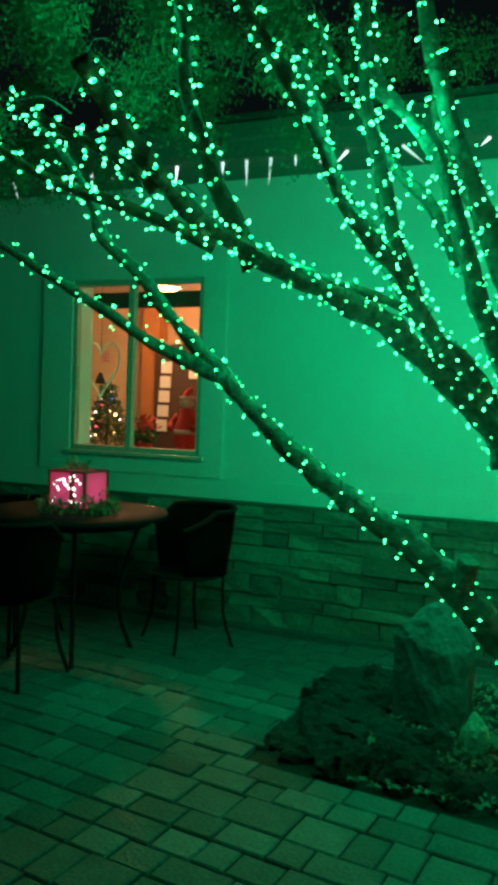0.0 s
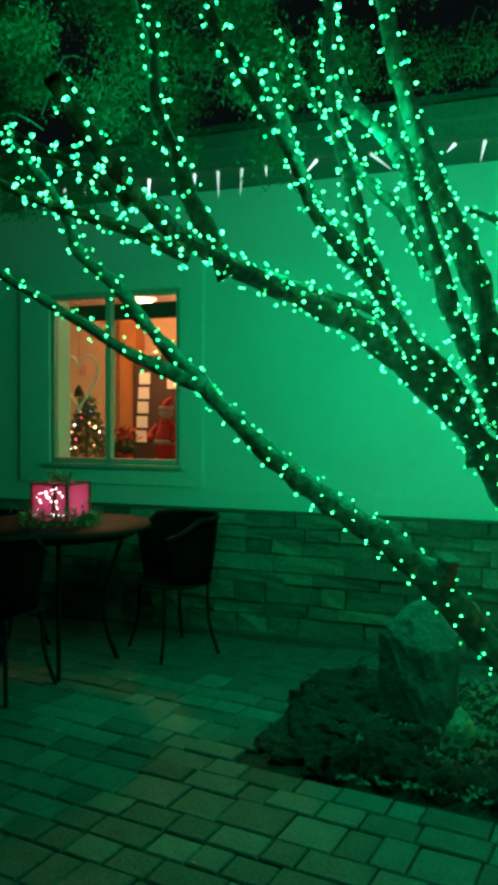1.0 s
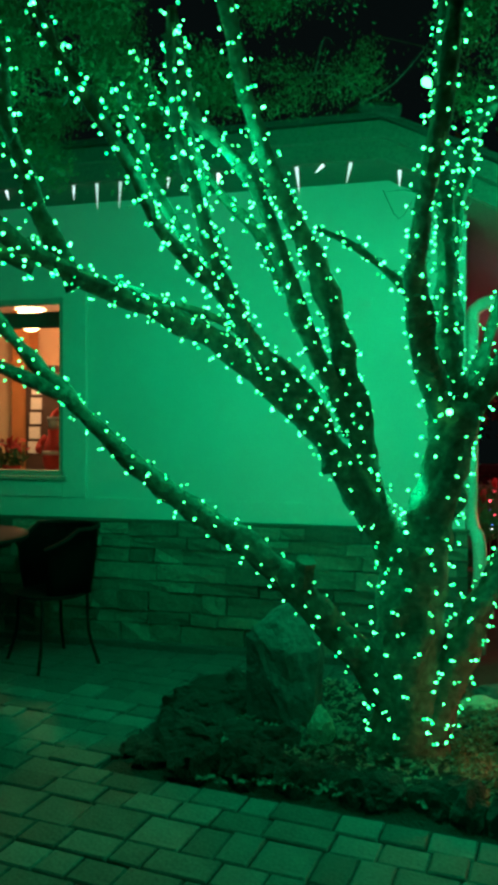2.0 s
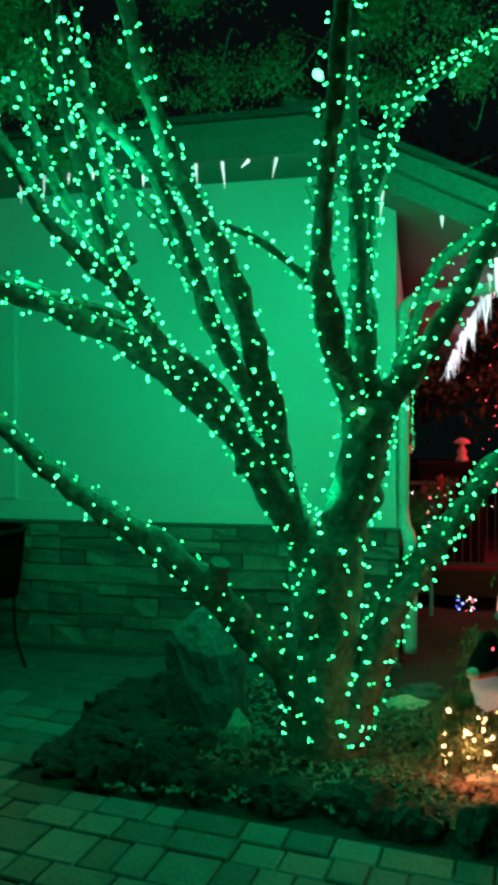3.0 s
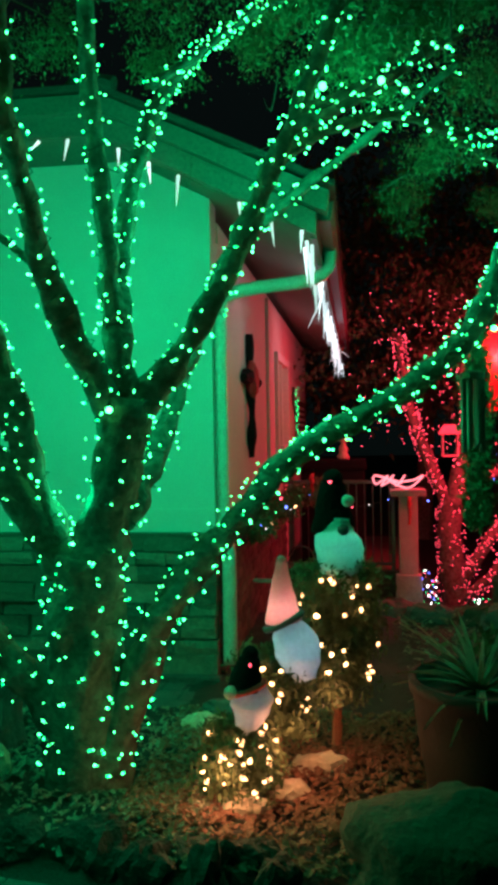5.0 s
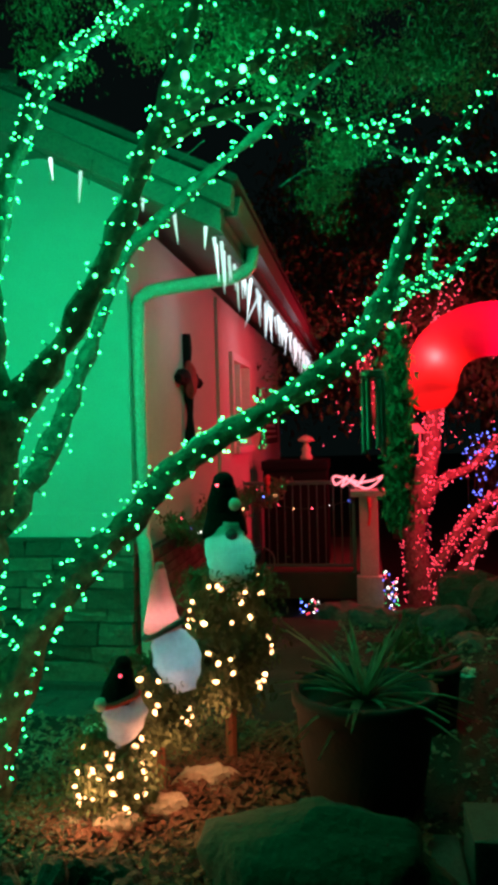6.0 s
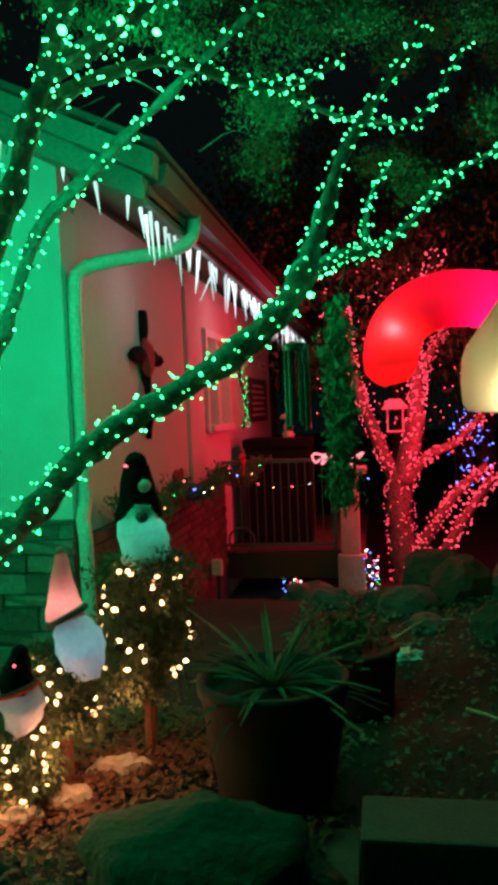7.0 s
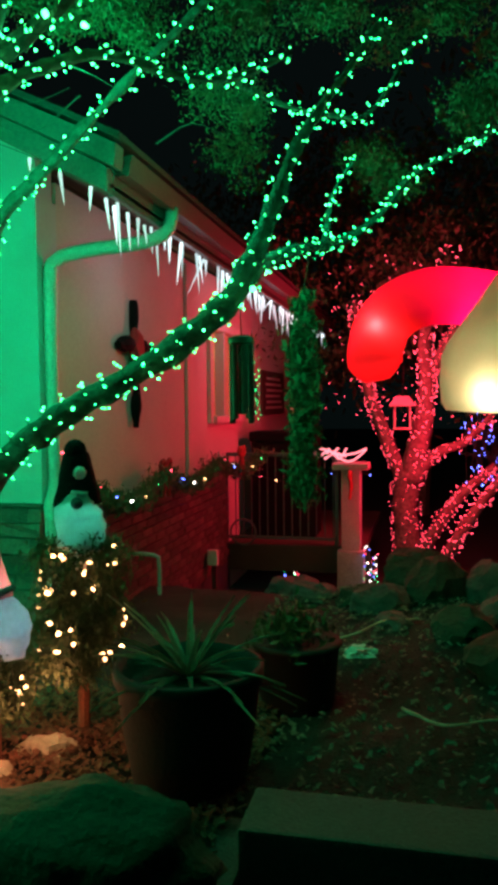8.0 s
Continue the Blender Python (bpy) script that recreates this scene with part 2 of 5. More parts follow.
bm = bmesh.new()
xs = [-60 + 54 * i / 20 for i in range(20)] + [-6 + 12 * i / 110 for i in range(110)] + [6 + 54 * i / 20 for i in range(21)]
ys = [-30 + 30 * i / 10 for i in range(10)] + [13 * i / 120 for i in range(120)] + [13 + 47 * i / 12 for i in range(13)]
grid = []
for y in ys:
    row = []
    for x in xs:
        z = ground_height(x, y) - 0.03
        inside = (-1.12 < x < 6 and 3.13 - 0.134 * (x + 1.18) < y < (4.45 if x < 0.25 else 7)) or (x > 1.36 and 1.0 < y < 7)
        if inside:
            z += 0.035 + 0.05 * noise.noise(Vector((x * 2.3, y * 2.3, 0))) + 0.025 * noise.noise(Vector((x * 9, y * 9, 3)))
        row.append(bm.verts.new((x, y, z)))
    grid.append(row)
for a, b in zip(grid, grid[1:]):
    for k in range(len(xs) - 1):
        bm.faces.new((a[k], a[k + 1], b[k + 1], b[k]))
tagged(finish("ground", bm, SOIL, smooth=True), "dark soil and mulch garden ground", "ground", kind="structure")

# ---- house ----
wall = new("wall_front")
tagged(wall, "stucco gable wall of the house, washed green by the lights", "wall", kind="structure")
WX0, WX1, WZ0, WZ1 = -3.47, -2.38, 1.15, 2.42
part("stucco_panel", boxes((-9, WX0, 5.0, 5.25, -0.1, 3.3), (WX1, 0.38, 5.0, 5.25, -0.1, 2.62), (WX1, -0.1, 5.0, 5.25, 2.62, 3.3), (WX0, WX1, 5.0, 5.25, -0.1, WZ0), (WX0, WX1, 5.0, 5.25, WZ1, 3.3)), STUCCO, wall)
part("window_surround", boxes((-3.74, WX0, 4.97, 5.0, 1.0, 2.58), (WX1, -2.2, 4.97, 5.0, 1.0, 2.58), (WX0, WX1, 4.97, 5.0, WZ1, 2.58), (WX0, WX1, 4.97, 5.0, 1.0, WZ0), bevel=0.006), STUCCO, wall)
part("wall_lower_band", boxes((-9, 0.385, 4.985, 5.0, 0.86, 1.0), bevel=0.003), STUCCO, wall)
side = tagged(new("wall_side"), "stucco side wall lit pink and red", "wall", kind="structure")
part("stucco_panel", boxes((0.13, 0.38, 5.25, 8.5, -0.7, 2.75), (0.13, 0.38, 9.8, 13.3, -0.7, 2.75), (0.13, 0.38, 8.5, 9.8, -0.7, 1.22), (0.13, 0.38, 8.5, 9.8, 2.27, 2.75)), SIDE_STUCCO, side)
part("pilaster", boxes((0.38, 0.41, 7.75, 7.95, 0.76, 2.7), bevel=0.01), SIDE_STUCCO, side)
tagged(finish("wall_back", boxes((-9, 0.13, 13.1, 13.3, -0.7, 3)), SIDE_STUCCO), "plain rear wall of the house", "wall", kind="structure")
tagged(finish("wall_far_side", boxes((-9.2, -9, 5, 13.3, -0.7, 3.3)), SIDE_STUCCO), "plain far wall of the house", "wall", kind="structure")

# roof: clipped gable with a raking edge down to the side eave
roof = tagged(new("roof"), "shingled clipped-gable roof with pale painted fascia boards", "roof", kind="structure")


def slab(points, thick, direction=(0, 0, 1)):
    bm = bmesh.new()
    low = [bm.verts.new(p) for p in points]
    high = [bm.verts.new(Vector(p) + Vector(direction) * thick) for p in points]
    n = len(points)
    bm.faces.new(low)
    bm.faces.new(list(reversed(high)))
    for k in range(n):
        bm.faces.new((low[(k + 1) % n], low[k], high[k], high[(k + 1) % n]))
    bmesh.ops.recalc_face_normals(bm, faces=bm.faces[:])
    return bm


EX = 1.03
FX = -0.1
part("fascia_upper", slab([(-9, 4.44, 3.16), (FX, 4.44, 3.16), (FX, 4.44, 3.25), (-9, 4.44, 3.25)], 0.1, (0, 1, 0)), FASCIA, roof)
part("fascia_lower", slab([(-9, 4.49, 3.05), (FX, 4.49, 3.05), (FX, 4.49, 3.16), (-9, 4.49, 3.16)], 0.08, (0, 1, 0)), FASCIA, roof)
part("rake_board_upper", slab([(FX, 4.44, 3.16), (1.09, 4.44, 2.56), (1.1, 4.44, 2.67), (FX, 4.44, 3.25)], 0.1, (0, 1, 0)), FASCIA, roof)
part("rake_board_lower", slab([(FX, 4.49, 3.05), (EX, 4.49, 2.46), (EX, 4.49, 2.58), (FX, 4.49, 3.16)], 0.08, (0, 1, 0)), FASCIA, roof)
part("soffit", slab([(-9, 4.52, 3.08), (FX, 4.52, 3.08), (FX, 5.1, 3.08), (-9, 5.1, 3.08)], 0.02), FASCIA, roof)
part("rake_soffit", slab([(FX, 4.52, 3.08), (EX, 4.52, 2.49), (EX, 13.4, 2.49), (FX, 13.4, 3.08)], 0.02), FASCIA, roof)
part("shingles", slab([(-9, 4.41, 3.26), (FX, 4.41, 3.26), (-0.9, 8.2, 3.8), (-9, 8.2, 3.8)], 0.03), SHINGLE, roof)
part("shingles_side", slab([(FX, 4.41, 3.262), (1.13, 4.41, 2.68), (1.13, 13.5, 2.68), (-0.9, 13.5, 3.4), (-0.9, 8.2, 3.45)], 0.03), SHINGLE, roof)
part("ridge_cap", tube([Vector((-0.4, 4.7, 3.33)), Vector((-0.2, 4.43, 3.33)), Vector((0.0, 4.4, 3.27))], 0.04, 8), SHINGLE, roof)
part("eave_fascia", slab([(EX, 4.58, 2.46), (EX, 13.4, 2.46), (EX, 13.4, 2.67), (EX, 4.58, 2.67)], -0.03, (1, 0, 0)), EAVE_PAINT, roof)

part_gable = slab([(-0.1, 5.0, 2.62), (0.38, 5.0, 2.62), (0.38, 5.0, 2.84), (-0.1, 5.0, 3.12)], 0.2, (0, 1, 0))
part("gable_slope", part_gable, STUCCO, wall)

gutter = empty("gutter", (EX + 0.06, 8, 2.6), "pale metal gutter along the side eave", "gutter", kind="structure")
gutter.location = (0, 0, 0)
part("channel", slab([(EX + 0.005, 4.6, 2.56), (EX + 0.07, 4.6, 2.56), (EX + 0.09, 4.6, 2.66), (EX + 0.005, 4.6, 2.66)], 8.8, (0, 1, 0)), EAVE_PAINT, gutter)
dp = empty("downspout", (0, 0, 0), "pale painted metal downspout with curved offset", "downspout", kind="structure")
part("pipe", tube(smooth_line([(EX + 0.04, 5.35, 2.58), (EX + 0.03, 5.33, 2.46), (0.95, 5.28, 2.38), (0.6, 5.16, 2.32), (0.45, 5.1, 2.26), (0.42, 5.08, 2.1), (0.42, 5.08, 1.2), (0.42, 5.08, 0.95), (0.44, 4.98, 0.85), (0.47, 4.94, 0.75), (0.47, 4.94, 0.1)], 0.05), 0.042, 10), GUTTER, dp, smooth=True)

# window in the front wall
win = tagged(new("window_1"), "two-pane window with pale frame, warm room behind", "window", kind="structure")
part("window_frame", boxes((WX0, WX0 + 0.035, 4.985, 5.04, WZ0, WZ1), (WX1 - 0.035, WX1, 4.985, 5.04, WZ0, WZ1), (WX0 + 0.035, WX1 - 0.035, 4.985, 5.04, WZ1 - 0.04, WZ1), (WX0 + 0.035, WX1 - 0.035, 4.985, 5.04, WZ0, WZ0 + 0.04), bevel=0.004), WINDOW_PAINT, win)
part("mullion", boxes((-2.99, -2.945, 4.98, 5.04, WZ0 + 0.04, WZ1 - 0.04), bevel=0.004), WINDOW_PAINT, win)
part("window_sill", boxes((WX0 - 0.04, WX1 + 0.04, 4.94, 4.985, WZ0 - 0.03, WZ0), bevel=0.006), WINDOW_PAINT, win)
for a, b in ((WX0 + 0.035, -2.99), (-2.945, WX1 - 0.035)):
    pane = part("pane", boxes((a, b, 5.01, 5.016, WZ0 + 0.04, WZ1 - 0.04)), GLASS, win)
    pane.visible_shadow = False

# tree control lines: place, radius at start and end, bulbs per metre
TRUNK = [(0.11, 3.55, -0.05), (0.11, 3.52, 0.41), (0.11, 3.5, 0.71), (0.13, 3.5, 0.97)]
STEMS = [
    ([(0.12, 3.5, 0.8), (0.17, 3.5, 0.95), (0.24, 3.5, 1.2), (0.28, 3.5, 1.42), (0.3, 3.5, 1.6)], 0.12, 0.1, 40),
    ([(0.11, 3.5, 0.72), (0.02, 3.48, 0.98), (-0.1, 3.42, 1.2), (-0.24, 3.36, 1.43), (-0.47, 3.2, 1.66), (-0.65, 2.98, 1.84), (-0.84, 2.68, 1.93), (-0.99, 2.38, 2.01), (-1.07, 2.15, 2.07), (-1.09, 1.92, 2.14), (-1.13, 1.77, 2.24), (-1.17, 1.66, 2.35)], 0.088, 0.022, 40),
    ([(-0.98, 2.42, 1.96), (-1.08, 2.35, 2.19), (-1.16, 2.37, 2.37), (-1.25, 2.4, 2.58), (-1.27, 2.42, 2.78), (-1.36, 2.46, 3.02), (-1.42, 2.5, 3.25)], 0.035, 0.018, 28),
    ([(-1.05, 2.25, 2.0), (-1.18, 2.15, 2.06), (-1.32, 2.1, 2.11), (-1.49, 2.05, 2.17), (-1.61, 2.0, 2.23), (-1.8, 1.95, 2.36)], 0.025, 0.01, 50),
    ([(-1.1, 1.95, 2.1), (-1.25, 1.95, 2.21), (-1.42, 1.95, 2.29), (-1.57, 1.95, 2.38), (-1.75, 1.95, 2.48)], 0.022, 0.01, 45),
    ([(0.08, 3.5, 0.22), (-0.14, 3.47, 0.49), (-0.38, 3.43, 0.74), (-0.62, 3.37, 0.95), (-0.88, 3.27, 1.14), (-1.11, 3.2, 1.34), (-1.3, 3.12, 1.53), (-1.4, 3.08, 1.67), (-1.59, 3.03, 1.86), (-1.74, 2.98, 2.06), (-1.9, 2.93, 2.21), (-1.93, 2.88, 2.36), (-2.06, 2.8, 2.58), (-2.22, 2.7, 2.76)], 0.085, 0.02, 30),
    ([(-1.36, 3.08, 1.62), (-1.67, 3.0, 1.76), (-1.89, 2.95, 1.9), (-2.09, 2.9, 2.02), (-2.4, 2.85, 2.2)], 0.032, 0.018, 22),
    ([(-0.2, 3.4, 1.3), (-0.27, 3.36, 1.5), (-0.37, 3.2, 1.69), (-0.47, 3.05, 1.78), (-0.54, 2.8, 1.95), (-0.64, 2.6, 2.08), (-0.7, 2.45, 2.17), (-0.71, 2.35, 2.26), (-0.76, 2.25, 2.38), (-0.85, 2.15, 2.55), (-0.92, 2.1, 2.68), (-0.97, 2.06, 2.85), (-1.0, 2.0, 3.0)], 0.06, 0.014, 40),
    ([(-0.5, 2.95, 1.84), (-0.57, 2.7, 2.09), (-0.6, 2.6, 2.29), (-0.64, 2.5, 2.49), (-0.63, 2.4, 2.67), (-0.61, 2.35, 2.85)], 0.035, 0.014, 40),
    ([(-0.02, 3.47, 1.05), (-0.08, 3.45, 1.28), (-0.13, 3.4, 1.55), (-0.18, 3.28, 1.87), (-0.25, 3.2, 2.12), (-0.32, 3.1, 2.3), (-0.41, 2.95, 2.5), (-0.48, 2.85, 2.72), (-0.52, 2.8, 2.93), (-0.55, 2.75, 3.12)], 0.075, 0.03, 34),
    ([(-0.13, 3.42, 1.45), (-0.18, 3.37, 1.6), (-0.29, 3.2, 1.84), (-0.39, 3.05, 2.18), (-0.46, 2.9, 2.42), (-0.57, 2.8, 2.56), (-0.66, 2.7, 2.65), (-0.71, 2.6, 2.9)], 0.05, 0.025, 38),
    ([(0.15, 3.2, 2.0), (0.03, 3.15, 2.12), (-0.12, 3.1, 2.23), (-0.25, 3.08, 2.29)], 0.022, 0.014, 26),
    ([(0.29, 3.5, 1.45), (0.21, 3.42, 1.66), (0.17, 3.25, 1.85), (0.15, 3.05, 2.06), (0.18, 2.85, 2.25), (0.22, 2.62, 2.4), (0.26, 2.5, 2.59), (0.29, 2.4, 2.8)], 0.07, 0.03, 28),
    ([(0.29, 3.5, 1.5), (0.27, 3.5, 1.98), (0.29, 3.6, 2.35), (0.34, 3.68, 2.65), (0.42, 3.85, 2.98), (0.57, 3.95, 3.2), (0.87, 4.0, 3.38)], 0.065, 0.02, 38),
    ([(0.27, 3.48, 1.9), (0.26, 3.4, 2.34), (0.24, 3.36, 2.67), (0.24, 3.3, 2.97), (0.26, 3.25, 3.3)], 0.045, 0.03, 32),
    ([(0.28, 3.5, 1.42), (0.41, 3.55, 1.64), (0.55, 3.6, 1.83), (0.7, 3.58, 2.07), (0.81, 3.56, 2.29), (0.91, 3.5, 2.48), (1.02, 3.45, 2.67), (1.13, 3.4, 2.91), (1.22, 3.35, 3.12)], 0.07, 0.03, 34),
    ([(1.0, 3.46, 2.62), (1.17, 3.4, 2.65), (1.3, 3.35, 2.69), (1.5, 3.3, 2.8)], 0.028, 0.014, 36),
    ([(0.34, 3.68, 2.62), (0.4, 3.8, 2.9), (0.56, 3.8, 3.08), (0.77, 3.8, 3.22), (1.08, 3.7, 3.3)], 0.03, 0.014, 36),
    ([(0.2, 3.5, 0.1), (0.26, 3.5, 0.25), (0.35, 3.52, 0.54), (0.45, 3.56, 0.75), (0.58, 3.7, 0.93), (0.72, 3.87, 1.1), (0.86, 3.97, 1.28), (1.11, 4.04, 1.45), (1.38, 4.07, 1.59), (1.58, 4.12, 1.73), (1.75, 4.16, 1.9), (1.83, 4.18, 2.04)], 0.076, 0.05, 58),
    ([(1.81, 4.18, 2.02), (1.91, 4.22, 2.28), (1.98, 4.28, 2.5), (2.09, 4.32, 2.69), (2.22, 4.35, 2.87), (2.37, 4.4, 3.1)], 0.04, 0.015, 34),
    ([(1.81, 4.17, 2.0), (1.96, 4.5, 2.13), (2.13, 4.85, 2.23), (2.32, 4.95, 2.38), (2.47, 5.0, 2.57), (2.77, 5.0, 2.71), (3.0, 5.0, 2.84)], 0.035, 0.012, 40),
    ([(2.06, 4.7, 2.19), (2.09, 4.8, 2.45), (2.2, 4.8, 2.62)], 0.018, 0.008, 40),
    ([(0.93, 3.5, 2.5), (1.08, 3.55, 2.62), (1.39, 3.6, 2.69), (1.68, 3.7, 2.62), (1.84, 3.9, 2.69), (2.02, 4.0, 2.8)], 0.03, 0.01, 34),
    ([(0.27, 3.55, 1.1), (0.33, 3.9, 1.38), (0.35, 4.05, 1.53), (0.42, 4.15, 1.79), (0.59, 4.25, 2.28), (0.78, 4.25, 2.47), (1.02, 4.2, 2.64), (1.27, 4.1, 2.78), (1.7, 4.0, 3.06)], 0.06, 0.018, 24),
    ([(-0.98, 2.75, 2.04), (-0.83, 2.85, 1.98), (-0.66, 2.95, 1.93), (-0.5, 3.05, 1.85)], 0.012, 0.02, 30),
    ([(1.02, 3.45, 2.67), (1.24, 3.4, 2.72), (1.42, 3.35, 2.77), (1.62, 3.3, 2.84)], 0.018, 0.01, 34),
    ([(-0.62, 3.05, 2.14), (-0.69, 3.0, 2.33), (-0.7, 2.95, 2.5), (-0.74, 2.9, 2.7), (-0.74, 2.85, 2.9), (-0.76, 2.8, 3.09)], 0.026, 0.012, 36),
    ([(-0.41, 3.2, 2.09), (-0.52, 3.15, 2.32), (-0.65, 3.1, 2.45), (-0.75, 3.0, 2.61), (-0.85, 2.9, 2.76), (-0.92, 2.8, 2.96)], 0.028, 0.012, 36),
    ([(-0.14, 3.4, 1.65), (-0.23, 3.36, 1.96), (-0.32, 3.3, 2.22), (-0.4, 3.25, 2.41), (-0.48, 3.2, 2.56), (-0.54, 3.15, 2.76)], 0.045, 0.024, 36),
    ([(-0.55, 3.05, 1.93), (-0.71, 2.95, 2.17), (-0.83, 2.85, 2.37), (-0.89, 2.75, 2.59), (-0.92, 2.6, 2.76)], 0.04, 0.018, 36),
    ([(0.38, 3.7, 2.92), (0.51, 3.72, 3.01), (0.66, 3.75, 3.12), (0.86, 3.75, 3.26)], 0.018, 0.01, 36),
    ([(1.68, 4.35, 2.86), (1.94, 4.46, 2.76), (2.15, 4.3, 2.65), (2.32, 4.2, 2.62), (2.51, 4.2, 2.9)], 0.012, 0.008, 34),
]
tree = empty("garden_tree", (0.11, 3.55, 0), "many-stemmed garden tree wound with green string lights", "tree")
tree.location = (0, 0, 0)
rng = random.Random(4)
bm = bmesh.new()
add_tube(bm, smooth_line(TRUNK, 0.05), lambda t: 0.158 - 0.02 * t + 0.05 * max(0, 0.25 - t), 26, 0.3)
part("trunk", bm, BARK, tree, smooth=True)
for pts, r0, r1, density in STEMS:
    line = smooth_line(pts, 0.04)
    bm = bmesh.new()
    add_tube(bm, line, lambda t, a=r0, b=r1: b + (a - b) * (1 - t) ** 1.7, 14, 0.5)
    part("limb", bm, BARK, tree, smooth=True)


def wind(pts, r0, r1, density, mesh, label, group, rng):
    """A light string wound round a limb: the wire and its bulbs."""
    line = smooth_line(pts, 0.02)
    length = sum((b - a).length for a, b in zip(line, line[1:]))
    thing = empty("string_lights", pts[0], label, "string lights", group)
    turns = length / 0.09
    wire = []
    n = max(8, int(length / 0.012))
    for i in range(n + 1):
        t = i / n
        k = min(len(line) - 2, int(t * (len(line) - 1)))
        f = t * (len(line) - 1) - k
        p = line[k].lerp(line[k + 1], f)
        d = (line[k + 1] - line[k]).normalized()
        s = d.cross(Vector((0.2, 0.9, 0.3))).normalized()
        o = d.cross(s)
        a = 2 * math.pi * turns * t + 0.9 * noise.noise(Vector((t * 9, length, 1)))
        r = (r1 + (r0 - r1) * (1 - t) ** 1.7) * 1.08 + 0.006
        wire.append(p + (s * math.cos(a) + o * math.sin(a)) * r - Vector(pts[0]))
    bm = bmesh.new()
    add_tube(bm, wire[::2], 0.0028, 3, cap=False)
    part("wire", bm, WIRE, thing)
    total = int(length * density * 2.15)
    for j in range(total):
        i = max(0, min(len(wire) - 1, int((j + rng.uniform(-0.6, 0.6)) / total * len(wire))))
        t = i / n
        k = min(len(line) - 2, int(t * (len(line) - 1)))
        core = line[k] - Vector(pts[0])
        out = (wire[i] - core).normalized()
        place_bulb(mesh, wire[i] + out * rng.uniform(0.002, 0.014) + Vector((rng.uniform(-1, 1), rng.uniform(-1, 1), rng.uniform(-1, 1))) * 0.012, thing, rng)
    return thing


for pts, r0, r1, density in STEMS + [([(0.11, 3.52, 0.12)] + TRUNK[1:], 0.168, 0.145, 92)]:
    wind(pts, r0, r1, density, BULB, "green string lights wound round a tree limb", "green string lights", rng)


# ---- stone skirting of the front wall ----
rng = random.Random(11)
skirt = tagged(new("stone_wainscot"), "ledger stone wainscot along the foot of the wall", "stone wall", kind="structure")
part("mortar_bed", boxes((-9, 0.4, 4.97, 5.0, -0.1, 0.85)), MORTAR, skirt)
part("cap_shadow_lip", boxes((-9, 0.41, 4.93, 4.984, 0.845, 0.862), bevel=0.004), STONE, skirt)
part("foot_kerb", boxes((-9, 0.42, 4.86, 4.93, -0.05, 0.035), bevel=0.01), MORTAR, skirt)


def stone_mesh(rng, w, h, d):
    bm = bmesh.new()
    add_box(bm, 0.004, w - 0.004, -d, 0.0, 0.004, h - 0.004)
    front = [v for v in bm.verts if v.co.y < -d / 2]
    for v in front:
        v.co += Vector((rng.uniform(-0.006, 0.006), rng.uniform(-0.012, 0.012), rng.uniform(-0.006, 0.006)))
    bmesh.ops.subdivide_edges(bm, edges=[e for e in bm.edges if all(v in front for v in e.verts)], cuts=1, use_grid_fill=True)
    for v in bm.verts:
        if v.co.y < -d / 2:
            v.co.y += rng.uniform(-0.012, 0.008)
    me = bpy.data.meshes.new("stone")
    bm.to_mesh(me)
    bm.free()
    me.materials.append(STONE)
    return me


z = 0.0
for h in (0.15, 0.09, 0.13, 0.08, 0.12, 0.1, 0.085, 0.09):
    x = -4.6 + rng.uniform(-0.3, 0)
    while x < 0.4:
        w = min(rng.uniform(0.16, 0.5), 0.405 - x)
        if w < 0.05:
            break
        ob = new("stone", stone_mesh(rng, w, h, 0.035 + rng.uniform(0, 0.025)))
        ob.parent = skirt
        ob.location = (x, 4.972, z)
        x += w
    z += h
bside = tagged(new("brick_wainscot"), "dark red brick foot of the side wall", "brick wall", kind="structure")
part("mortar_bed", boxes((0.38, 0.395, 5.0, 9.2, -0.7, 0.75)), MORTAR, bside)
bmk = boxes((0, 0.035, 0, 0.2, 0, 0.06), bevel=0.004)
BRICK_ME = bpy.data.meshes.new("brick")
bmk.to_mesh(BRICK_ME)
bmk.free()
BRICK_ME.materials.append(BRICK)
for r in range(15):
    for c in range(19):
        ob = new("brick", BRICK_ME)
        ob.parent = bside
        ob.location = (0.392 + rng.uniform(0, 0.006), 5.0 + c * 0.212 + (0.1 if r % 2 else 0), -0.3 + r * 0.07)

# ---- patio of concrete pavers ----
patio = tagged(new("pavement"), "worn concrete paver patio in mixed sizes", "pavement", kind="structure")


def edge_y(x):
    return 3.1 - 0.134 * (x + 1.18)


def on_patio(x, y):
    if y > 4.84 or x > 1.35 or y < 0.4:
        return False
    return y < edge_y(x) - 0.05 or (y > 4.52 and x < 0.3) or x < -1.2


def paver_mesh(rng, w, h):
    bm = bmesh.new()
    add_box(bm, 0.0035, w - 0.0035, 0.0035, h - 0.0035, -0.05, rng.uniform(-0.003, 0.004))
    top = [e for e in bm.edges if all(v.co.z > -0.02 for v in e.verts)]
    bmesh.ops.bevel(bm, geom=top, offset=0.006, segments=1, affect="EDGES")
    me = bpy.data.meshes.new("paver")
    bm.to_mesh(me)
    bm.free()
    me.materials.append(PAVER)
    return me


